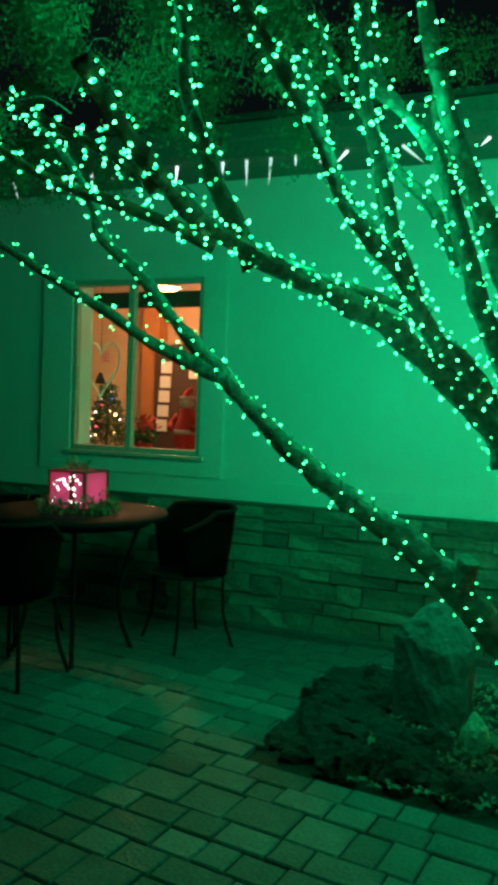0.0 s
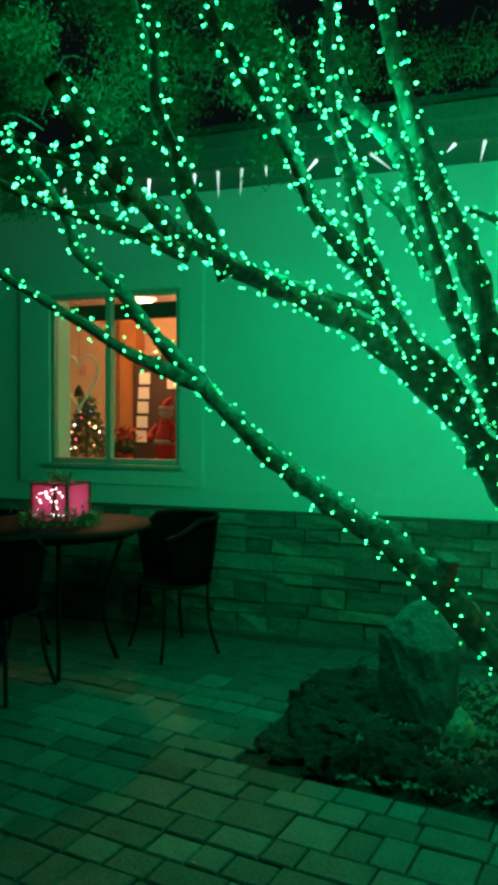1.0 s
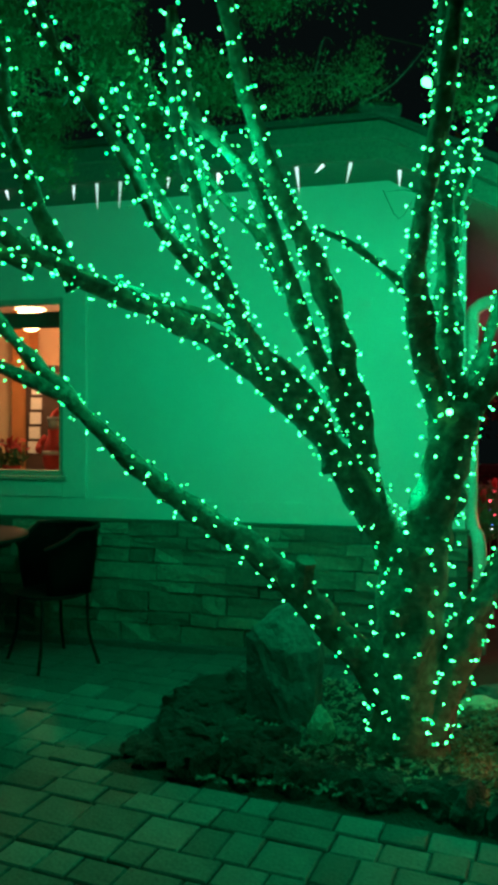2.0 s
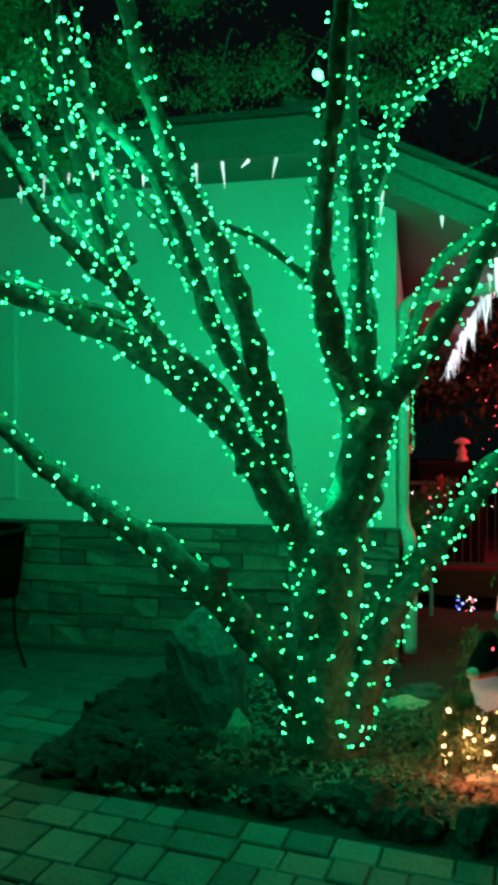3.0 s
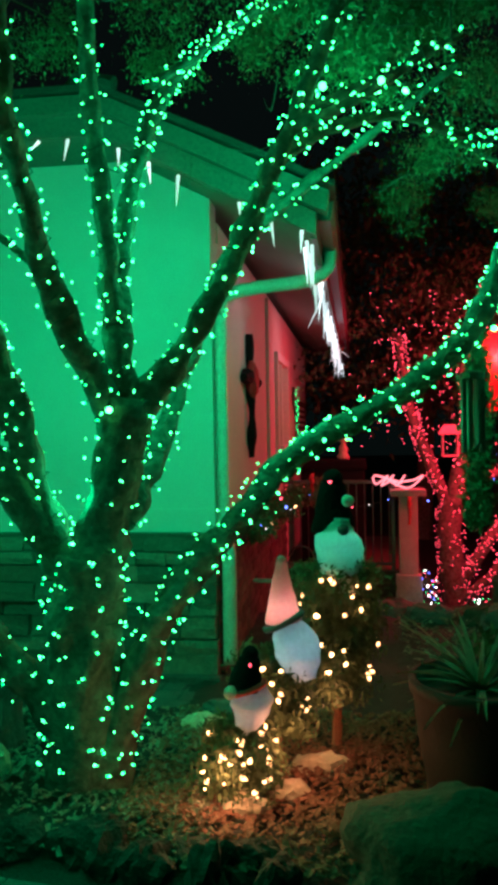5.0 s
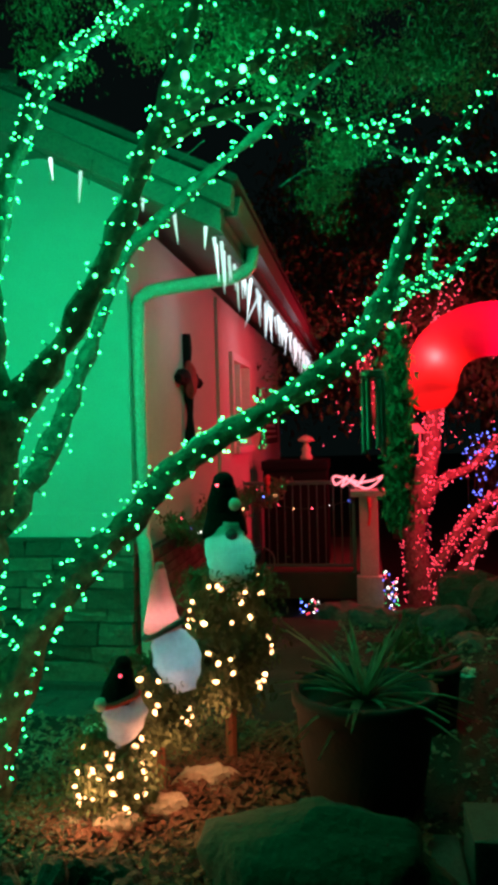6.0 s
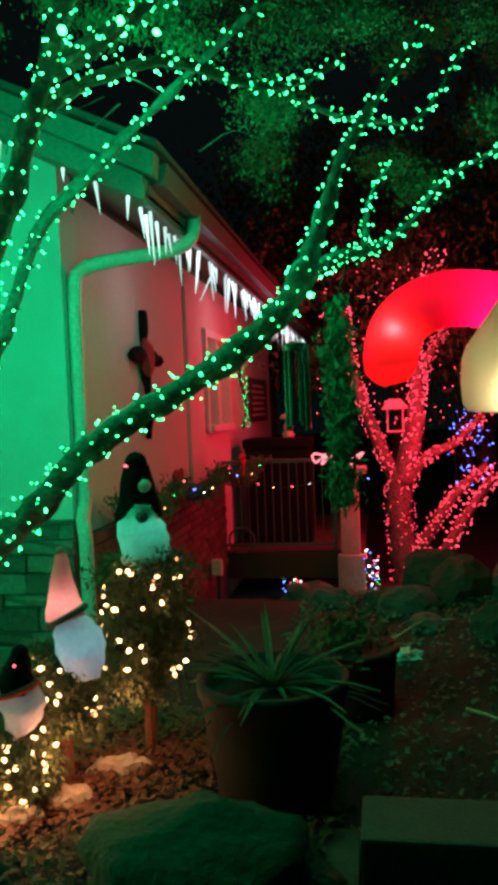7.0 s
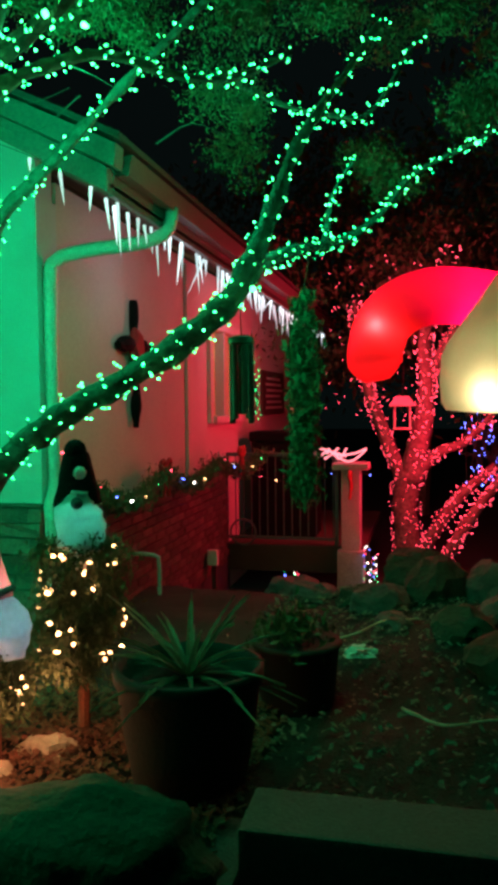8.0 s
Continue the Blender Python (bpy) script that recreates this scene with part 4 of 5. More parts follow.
ob = crown("foliage", "", [((r.gauss(0, 0.09), r.gauss(0, 0.09), 0.36), 0.5) for _ in range(10)], 9, 0.025, LEAF, 90, 0.14)
ob.parent = pot2
# teal of the green light put into the colour, offsetting the red lamps
BLOCK = material("concrete_block", (0.055, 0.078, 0.078), 0.9, vary=0.25, scale=10, bump=0.5, grain=80)
for x0, x1, y0, y1, z1 in ((2.01, 3.3, 3.03, 3.29, 0.2), (1.8, 2.0, 2.94, 3.36, 0.05)):
    ob = finish("wall_block", boxes((x0 - (x0 + x1) / 2, x1 - (x0 + x1) / 2, y0 - (y0 + y1) / 2, y1 - (y0 + y1) / 2, 0, z1 + 0.03), bevel=0.012), BLOCK)
    ob.location = ((x0 + x1) / 2, (y0 + y1) / 2, -0.03)
    tagged(ob, "rough dark concrete garden slab on the soil", "concrete block", "wall blocks")

# ---- patio table, chairs, gift ----
table = empty("patio_table", (-2.70, 3.95, -0.02), "round dark metal patio table on the pavers", "table")
part("tabletop", lathe([(0.54, 0.838), (0.56, 0.845), (0.562, 0.858), (0.555, 0.868), (0.3, 0.87)], 48), TABLE_TOP, table, smooth=True)
part("apron_ring", lathe([(0.44, 0.8), (0.46, 0.8), (0.46, 0.838), (0.44, 0.838)], 32), BLACK_METAL, table)
for k in range(4):
    a = 0.6 + k * math.pi / 2
    c, s = math.cos(a), math.sin(a)
    part("leg", tube(smooth_line([(0.4 * c, 0.4 * s, 0.82), (0.3 * c, 0.3 * s, 0.5), (0.28 * c, 0.28 * s, 0.25), (0.36 * c, 0.36 * s, 0.0)], 0.06), 0.014, 8), BLACK_METAL, table)


def patio_chair():
    t = empty("patio_chair", (0, 0, 0), "black patio armchair with a solid curved back", "chair", "patio chairs")
    part("seat", lathe([(0.21, 0.43), (0.235, 0.44), (0.235, 0.455), (0.15, 0.462)], 24), BLACK_METAL, t)
    rim = [Vector((0.27 * math.cos(a), 0.03 + 0.26 * math.sin(a), 0.86 - 0.16 * max(0, -math.sin(a)) ** 0.8)) for a in [-0.75 + k * (math.pi + 1.5) / 24 for k in range(25)]]
    part("back_frame", tube(rim, 0.014, 8), BLACK_METAL, t)
    bm = bmesh.new()
    rings = [[bm.verts.new((q.x * f, 0.03 + (q.y - 0.03) * f, 0.44 + (q.z - 0.44) * g)) for q in rim] for f, g in ((0.82, 0.0), (0.9, 0.35), (0.97, 0.7), (1.0, 1.0))]
    for a, b in zip(rings, rings[1:]):
        for k in range(24):
            bm.faces.new((a[k], a[k + 1], b[k + 1], b[k]))
    bmesh.ops.solidify(bm, geom=bm.faces[:], thickness=0.012)
    part("woven_back", bm, BLACK_METAL, t, smooth=True)
    for x, y in ((-0.17, -0.15), (0.17, -0.15), (-0.18, 0.15), (0.18, 0.15)):
        part("leg", tube(smooth_line([(x, y, 0.44), (x * 1.05, y * 1.05, 0.2), (x * 1.3, y * 1.35, 0.0)], 0.06), 0.012, 6), BLACK_METAL, t)
    return t


chair = patio_chair()
chair.matrix_basis = pose(-2.16, 4.42, 0, 0, 0, -35)
for x, y, a in ((-2.72, 3.42, 175), (-3.2, 4.05, 85)):
    copy_thing(chair, pose(x, y, 0, 0, 0, a))

gift = empty("lit_gift_box", (-2.66, 3.92, 0.85), "glowing pink gift box decoration with dark ribbon frame", "gift box")
part("fabric", boxes((-0.12, 0.12, -0.12, 0.12, 0.03, 0.24), bevel=0.012), GIFT, gift)
gr = []
for sx in (-0.122, 0.122):
    for sy in (-0.122, 0.122):
        gr.append((sx - 0.007, sx + 0.007, sy - 0.007, sy + 0.007, 0.02, 0.25))
    gr.append((sx - 0.006, sx + 0.006, -0.122, 0.122, 0.238, 0.25))
for sy in (-0.122, 0.122):
    gr.append((-0.122, 0.122, sy - 0.006, sy + 0.006, 0.237, 0.249))
for spec in gr:
    part("frame_rod", boxes(spec), RED_CLOTH, gift)
part("ribbon", boxes((0.02, 0.05, -0.127, -0.1205, 0.03, 0.2445), (0.02, 0.05, 0.1205, 0.127, 0.03, 0.2445), (0.02, 0.05, -0.127, 0.127, 0.2455, 0.249)), RED_CLOTH, gift)
ob = crown("greenery", "evergreen sprigs round the gift box", [((0.16 * math.cos(k * 0.45), 0.16 * math.sin(k * 0.45), 0.03), 0.3) for k in range(14)], 14, 0.02, PINE, 200, 0.16)
ob.parent = gift
tagged(ob, kind="stuff")
ob = crown("top_sprig", "evergreen sprig on the gift box", [((0, 0, 0.262), 0.25)], 15, 0.02, PINE, 260, 0.16)
ob.parent = gift
tagged(ob, kind="stuff")
r = random.Random(77)
for _ in range(26):
    place_bulb(BULB_G, (r.uniform(-0.1, 0.1), -0.128, r.uniform(0.05, 0.22)), gift, r)
lamp("gift_glow", (-2.66, 3.92, 0.99), (1, 0.75, 0.85), 0.3, 0.04)

# ---- side wall: cross, window, sign, garland ----
cross = empty("wall_cross", (0.41, 6.42, 1.25), "dark carved metal cross hung on the side wall", "wall decoration")
part("upright", tube(smooth_line([(0, 0, 0), (0.01, 0, 0.3), (0, 0, 0.6), (0.0, 0, 0.95)], 0.04), lambda t: 0.022 + 0.02 * math.sin(t * 9) ** 2, 8, 0.3), BLACK_METAL, cross)
part("crossbar", tube(smooth_line([(0, -0.32, 0.6), (0, -0.1, 0.62), (0, 0.1, 0.62), (0, 0.32, 0.6)], 0.04), lambda t: 0.03 + 0.03 * abs(math.sin(t * 7)), 8, 0.3), BLACK_METAL, cross)
part("knot", lump((0.05, 0.1, 0.16), 9, 2, 0.4, flat=False), RED_CLOTH, cross).location = (0.02, 0, 0.6)
w2 = tagged(new("window_2"), "side window with pale blinds and wooden frame", "window", kind="structure")
part("window_frame", boxes((0.3, 0.42, 8.5, 8.58, 1.22, 2.27), (0.3, 0.42, 9.72, 9.8, 1.22, 2.27), (0.3, 0.42, 8.58, 9.72, 2.19, 2.27), (0.3, 0.46, 8.58, 9.72, 1.22, 1.29), (0.3, 0.4, 9.1, 9.16, 1.29, 2.19), bevel=0.005), TRIM, w2)
for y0, y1 in ((8.58, 9.1), (9.16, 9.72)):
    for i in range(18):
        part("blind_slat", boxes((0.27, 0.3, y0, y1, 1.29 + i * 0.0505, 1.336 + i * 0.0505)), CREAM_BLIND, w2)
lamp("blind_room_lamp", (-0.25, 9.1, 2.0), (1.0, 0.7, 0.35), 13, 0.1)
sign = empty("wall_sign", (0.39, 11.85, 1.26), "dark plaque with unreadable lettering on the wall", "sign")
part("board", boxes((0, 0.03, -0.8, 0.8, 0, 0.6), bevel=0.006), DARK_WOOD, sign)
for i in range(6):
    part("lettering_bar", boxes((0.03, 0.034, -0.62 + 0.07 * (i % 2), 0.6 - 0.09 * (i % 3), 0.08 + i * 0.08, 0.112 + i * 0.08)), TRIM, sign)
strand = empty("light_strand", (0.42, 10.45, 1.2), "hanging strand of small green lights on the porch wall", "string lights")
sr = random.Random(17)
part("wire", tube(smooth_line([(0, 0, 0), (0.03, 0.1, 0.3), (0, -0.05, 0.6), (0, 0, 0.8)], 0.05), 0.02, 6, 0.4), WIRE, strand)
for i in range(34):
    place_bulb(BULB_S, (0.04 + sr.uniform(-0.02, 0.02), sr.uniform(-0.22, 0.22), 0.02 + i * 0.0235), strand, sr)
garland = empty("rail_garland", (0.5, 5.5, 0.8), "evergreen garland with coloured lights and red bows along the wall", "garland")
swag = []
for i in range(60):
    t = i / 59
    swag.append(Vector((0.02 + 0.3 * t * t, 3.7 * t - 0.1, 0.1 - 0.16 * abs(math.sin(t * math.pi * 3)))))
cl = [(tuple(p), 0.3) for p in swag]
ob = crown("foliage", "", cl, 31, 0.02, PINE, 260, 0.16)
ob.parent = garland
for i, p in enumerate(swag[::4]):
    place_bulb((BULB_R, BULB_B, BULB_I, BULB_W, BULB)[i % 5], p + Vector((0.06, -0.03, 0.02)), garland, r)


def bow(place, parent):
    bm = bmesh.new()
    for s in (-1, 1):
        add_tube(bm, smooth_line([(0, 0, 0), (0.01, 0.07 * s, 0.05), (0.0, 0.12 * s, 0.02), (0.01, 0.07 * s, -0.03), (0, 0, 0)], 0.02), 0.018, 6)
        add_tube(bm, smooth_line([(0, 0, 0), (0.01, 0.04 * s, -0.12), (0, 0.07 * s, -0.24)], 0.03), 0.016, 6)
    ob = part("bow", bm, RED_CLOTH, parent, "red cloth bow")
    ob.location = place


bow((0.06, 1.15, 0.14), garland)
bow((0.25, 2.9, 0.14), garland)
outlet = empty("outlet_box", (0.5, 8.2, -0.16), "small white outdoor outlet box on a post", "outlet box")
part("case", boxes((-0.05, 0.05, -0.03, 0.03, 0, 0.15), bevel=0.008), WHITE_PAINT, outlet)
part("post", boxes((-0.02, 0.02, 0.03, 0.07, -0.6, 0.13)), DARK_WOOD, outlet)
hose = empty("water_pipe", (0.62, 6.3, -0.05), "thin bent grey water pipe at the brick wall", "pipe")
part("pipe", tube(smooth_line([(0, 0, 0), (0, 0, 0.3), (-0.03, 0, 0.36), (-0.2, 0, 0.37)], 0.04), 0.016, 8), GUTTER, hose)

# ---- porch deck ----
deck = tagged(empty("porch_deck", (0, 0, 0), "raised porch deck with a dark timber face", "deck"), kind="structure")
part("deck_face", boxes((0.25, 1.9, 9.2, 9.3, -0.42, -0.13), bevel=0.01), DARK_WOOD, deck)
part("deck_floor", boxes((0.25, 1.9, 9.3, 12.0, -0.2, -0.13)), DARK_WOOD, deck)
for x in (0.32, 1.82):
    part("deck_post", boxes((x - 0.06, x + 0.06, 9.22, 9.34, -0.68, -0.42)), DARK_WOOD, deck)
GREY_IRON = material("grey_iron", (0.1, 0.1, 0.1), 0.6, vary=0.2, bump=0.1)
PORCH_PAINT = material("worn_porch_paint", (0.4, 0.37, 0.34), 0.7, vary=0.3, bump=0.3)
rail = empty("porch_railing", (0, 9.24, -0.13), "grey metal porch railing with thin balusters", "railing")
part("top_rail", boxes((0.25, 1.62, -0.025, 0.025, 0.97, 1.01), bevel=0.008), GREY_IRON, rail)
part("bottom_rail", boxes((0.25, 1.62, -0.02, 0.02, 0.06, 0.09), bevel=0.006), GREY_IRON, rail)
for i in range(15):
    part("baluster", tube([Vector((0.3 + i * 0.09, 0, 0.09)), Vector((0.3 + i * 0.09, 0, 0.97))], 0.007, 6), GREY_IRON, rail)
for x in (0.27, 1.6):
    part("rail_post", boxes((x - 0.02, x + 0.02, -0.02, 0.02, 0, 1.0)), GREY_IRON, rail)
rail_lights = empty("rail_lights", (0.25, 9.19, 0.6), "string of coloured lights along the porch railing", "string lights")
rl = [(0.0, 0, 0.03), (0.21, 0, 0.15), (0.36, 0, 0.06), (0.53, 0, 0.02), (0.7, 0, -0.02), (0.9, 0, -0.02), (1.09, 0, 0.01), (1.3, 0, 0.06), (1.5, -0.05, 0.1), (1.72, -0.12, 0.06)]
part("wire", tube(smooth_line(rl, 0.05), 0.004, 4), WIRE, rail_lights)
for i, q in enumerate(rl):
    place_bulb((BULB_B, BULB_I, BULB_S, BULB_R, BULB_W, BULB_R, BULB_I, BULB_B, BULB_S, BULB_B)[i], q, rail_lights, random.Random(i))
wheel = empty("hose_reel", (0.58, 9.16, -0.13), "thin round metal hose reel leaning at the railing", "hose reel")
part("rim", tube([Vector((0.14 * math.cos(k * math.pi / 14), 0, 0.14 + 0.14 * math.sin(k * math.pi / 14))) for k in range(29)], 0.012, 6), GREY_IRON, wheel)
pillar = empty("porch_pillar", (1.76, 9.2, -0.65), "pale porch pillar with a flat cap and red bow", "pillar")
part("shaft", boxes((-0.1, 0.1, -0.1, 0.1, 0, 1.36), bevel=0.012), PORCH_PAINT, pillar)
part("base_block", boxes((-0.14, 0.14, -0.14, 0.14, 0, 0.5), bevel=0.015), PORCH_PAINT, pillar)
part("cap", boxes((-0.19, 0.19, -0.17, 0.17, 1.36, 1.43), bevel=0.015), PORCH_PAINT, pillar)
bow((0, -0.14, 1.3), pillar)
tinsel = empty("red_rope_light", (1.76, 9.15, 0.79), "tangle of bright red rope light on the pillar cap", "rope light")
ROPE = glow("red_rope", (1.0, 0.25, 0.3), 3.0)
pts = [(r.uniform(-0.45, 0.2), r.uniform(-0.1, 0.12), r.uniform(0.0, 0.16)) for _ in range(14)]
part("rope", tube(smooth_line(pts, 0.03), 0.011, 6), ROPE, tinsel)
grill = empty("porch_cabinet", (0.92, 10.0, -0.13), "dark lidded box standing on the porch deck", "cabinet")
part("body", boxes((-0.38, 0.38, -0.25, 0.25, 0, 1.1), bevel=0.02), BLACK_METAL, grill)
part("lid", boxes((-0.4, 0.4, -0.27, 0.27, 1.1, 1.22), bevel=0.03), BLACK_METAL, grill)
fig = finish("mushroom_figurine", lathe([(0.09, 0), (0.1, 0.04), (0.06, 0.1), (0.075, 0.16), (0.04, 0.22), (0.03, 0.26), (0.14, 0.28), (0.1, 0.33), (0.03, 0.36)], 16), PALE_ROCK, smooth=True)
fig.location, fig.scale = (1.05, 9.9, 1.09), (0.75, 0.75, 0.8)
tagged(fig, "small pale mushroom figurine on the porch box", "figurine")
for x, y, z, mesh, n, w, h, lbl in ((1.98, 9.0, -0.6, None, 60, 0.16, 0.5, "column of multicoloured net lights"), (1.08, 9.45, -0.72, None, 34, 0.22, 0.24, "small heap of multicoloured lights under the deck"), (2.75, 9.2, -0.6, None, 40, 0.6, 0.16, "multicoloured string lights on the ground"), (3.3, 9.0, -0.55, None, 30, 0.8, 0.12, "white string lights on the ground")):
    t = empty("light_cluster", (x, y, z), lbl, "string lights", "light clusters")
    prev = []
    for i in range(n):
        p = Vector((r.uniform(-w / 2, w / 2), r.uniform(-0.08, 0.08), 0.02 + h * r.random()))
        place_bulb(BULB_I if "white" in lbl else (BULB_R, BULB_B, BULB_I, BULB, BULB_R)[i % 5], p, t, r)
        prev.append(p)
    part("wire", tube(prev, 0.003, 3), WIRE, t)

# ---- red tree ----
red = empty("red_lit_tree", (0, 0, 0), "garden tree densely wound with red string lights", "tree")
RED_STEMS = [
    ([(2.36, 10, -0.75), (2.33, 10, -0.2), (2.3, 10, 0.3), (2.36, 10, 0.6)], 0.16, 0.13),
    ([(2.33, 10, 0.4), (2.2, 10, 0.7), (2.05, 10, 1.1), (1.9, 10, 1.5), (1.78, 10, 2.1), (1.72, 10, 2.6)], 0.09, 0.03),
    ([(2.36, 10, 0.5), (2.48, 10, 1.1), (2.55, 10, 1.6), (2.52, 10, 2.2), (2.7, 10, 2.8), (2.8, 10, 3.1)], 0.14, 0.03),
    ([(2.42, 10, 0.6), (2.68, 10, 0.85), (2.95, 10, 0.95), (3.3, 10, 1.3)], 0.07, 0.03),
    ([(2.36, 10, -0.5), (2.6, 9.9, -0.1), (2.9, 9.9, 0.35), (3.3, 9.9, 0.7)], 0.08, 0.05),
    ([(2.38, 10, -0.65), (2.75, 9.8, -0.3), (3.0, 9.8, 0.1), (3.35, 9.8, 0.6)], 0.08, 0.05),
    ([(2.5, 10, 1.3), (2.66, 10, 1.9), (2.95, 10, 2.4), (3.1, 10, 2.7)], 0.07, 0.02),
]
rv, rf = [], []
for pts, r0, r1 in RED_STEMS:
    line = smooth_line(pts, 0.08)
    part("limb", tube(line, lambda t, a=r0, b=r1: a + (b - a) * t, 10, 0.25), BARK, red, smooth=True)
    length = sum((b - a).length for a, b in zip(line, line[1:]))
    bm = bmesh.new()
    for i in range(int(length * 150)):
        p = rng.choice(line)
        t = rng.random()
        a = rng.uniform(0, 6.3)
        rad = (r0 + r1) / 2 * 1.1 + 0.02
        q = p + Vector((math.cos(a) * rad, math.sin(a) * rad, rng.uniform(-0.06, 0.06)))
        bmesh.ops.create_icosphere(bm, subdivisions=1, radius=0.006, matrix=Matrix.Translation(q))
    lights = finish("red_string_lights", bm, BULB_RED)
    tagged(lights, "red string lights wound round a tree limb", "string lights", "red string lights", "stuff")
bm = bmesh.new()
for i in range(170):
    p = Vector((rng.gauss(2.3, 0.5), 10 + rng.uniform(-0.4, 0.4), rng.uniform(1.2, 3.1)))
    bmesh.ops.create_icosphere(bm, subdivisions=1, radius=0.0062, matrix=Matrix.Translation(p))
tagged(finish("red_twig_lights", bm, BULB_RED), "scattered red lights on thin upper twigs", "string lights", "red string lights", "stuff")
ob = crown("crown", "", [((rng.gauss(2.4, 0.7), 10.3 + rng.uniform(-0.4, 0.6), rng.uniform(1.8, 3.6)), rng.uniform(0.8, 1.6)) for _ in range(50)], 61, 0.04, LEAF)
ob.parent = red
feeder = empty("bird_feeder", (2.28, 9.7, 1.1), "small roofed bird feeder hanging in the red tree", "bird feeder")
part("house", boxes((-0.14, 0.14, -0.1, 0.1, 0.02, 0.04), (-0.13, -0.11, -0.09, 0.09, 0.04, 0.34), (0.11, 0.13, -0.09, 0.09, 0.04, 0.34)), PORCH_PAINT, feeder)
part("roof", slab([(-0.2, -0.13, 0.34), (0.2, -0.13, 0.34), (0.1, 0, 0.46), (-0.1, 0, 0.46)], 0.02), PORCH_PAINT, feeder)
part("hanger", tube([Vector((0, 0, 0.46)), Vector((0.02, 0.1, 0.9))], 0.006, 5), BLACK_METAL, feeder)
feeder.scale = (0.7, 0.7, 0.8)
blue = empty("blue_net_lights", (3.25, 10.6, 0.5), "blue string lights on a shrub behind the red tree", "string lights")
prev = []
for i in range(70):
    p = Vector((r.gauss(0, 0.16), r.uniform(-0.1, 0.1), r.uniform(-0.1, 0.9)))
    place_bulb(BULB_B, p, blue, r)
    prev.append(p)
part("wire", tube(prev, 0.003, 3), WIRE, blue)

# ---- inflatables ----
cane = empty("inflatable_candy_cane", (2.62, 6.3, 0), "red inflatable candy cane lit from inside", "inflatable")
arch = [(-0.40, 0, 1.57), (-0.42, 0, 1.68)] + [(-(0.42 if a < 1.58 else 0.64) * math.cos(a), 0, 1.78 + 0.35 * math.sin(a)) for a in (0.0, 0.5, 1.0, 1.57, 2.1, 2.6, 3.14)] + [(0.65, 0, 1.5), (0.65, 0, 1.0), (0.65, 0, 0.05)]
part("tube", tube(smooth_line(arch, 0.03), lambda t: 0.19 * min(1, (max(0, t) / 0.035 + 0.15) ** 0.45), 28, 0.015), CANE, cane, smooth=True)
part("base", boxes((0.45, 0.85, -0.2, 0.2, -0.05, 0.05), bevel=0.02), GREY_CLOTH, cane)
lamp("cane_bulb", (2.22, 6.15, 1.93), (1.0, 0.7, 0.12), 5, 0.03)
# second lamp, added inside the arch to turn the rest of it crimson
lamp("cane_bulb", (2.85, 6.3, 2.05), (1.0, 0.1, 0.5), 8, 0.05)
ornament = empty("inflatable_ornament", (3.12, 5.95, 0), "cream inflatable ornament on a pole lit from inside", "inflatable")
part("balloon", lathe([(0.05, 1.36), (0.3, 1.352), (0.46, 1.37), (0.49, 1.42), (0.50, 1.55), (0.49, 1.7), (0.46, 1.78), (0.3, 2.0), (0.16, 2.2), (0.05, 2.28)], 12), CREAM, ornament, smooth=True)
part("pole", tube([Vector((0.1, 0, -0.05)), Vector((0.1, 0, 1.36))], 0.02, 8), BLACK_METAL, ornament)
lamp("ornament_bulb", (2.91, 5.6, 1.47), (1.0, 0.8, 0.45), 2.4, 0.03)

# ---- hanging things on the right limb ----
hang = empty("hanging_garland", (1.9, 5.03, 0.88), "long dark evergreen garland column hanging from a branch", "garland")
cl = [((0.02 * math.sin(k * 1.3), 0.02 * math.cos(k * 1.1), 0.03 + k * 0.024), 0.25 if k < 40 else 0.16) for k in range(46)]
ob = crown("foliage", "", cl, 71, 0.026, PINE, 220, 0.15)
ob.parent = hang
part("cord", tube([Vector((0, 0, 0.2)), Vector((0, 0, 1.1)), Vector((0.08, -0.25, 1.32))], 0.004, 5), WIRE, hang)
chime = empty("wind_chime", (1.76, 4.2, 1.34), "dark green metal wind chime hanging from the limb", "wind chime")
CHIME = material("chime_metal", (0.12, 0.16, 0.13), 0.35, metal=0.7, vary=0.2, bump=0.05)
part("disc", lathe([(0.05, 0.34), (0.058, 0.345), (0.058, 0.37), (0.03, 0.38)], 20), CHIME, chime)
for k in range(6):
    a = k * math.pi / 3
    part("tube", tube([Vector((0.042 * math.cos(a), 0.042 * math.sin(a), 0.02 * (k % 3))), Vector((0.042 * math.cos(a), 0.042 * math.sin(a), 0.34))], 0.014, 8), CHIME, chime)
part("cord", tube([Vector((0, 0, 0.38)), Vector((0, -0.03, 0.56))], 0.003, 5), WIRE, chime)


def big_bulb(place, label="large round green bulb on the light string"):
    t = empty("large_bulb", place, label, "bulb", "large green bulbs")
    place_bulb(BULB_L, (0, 0, 0), t, rng)
    bmx = bmesh.new()
    add_tube(bmx, [Vector((0, 0.0, 0.03)), Vector((0, 0, 0.012))], 0.01, 6)
    part("socket", bmx, WIRE, t)


for place in ((0.2, 2.52, 2.59), (0.28, 3.36, 1.55), (0.72, 3.48, 2.06), (1.12, 3.33, 2.71), (1.33, 3.3, 2.7), (1.42, 3.4, 2.7), (1.84, 4.08, 1.9), (2.78, 4.95, 2.69)):
    big_bulb(place)

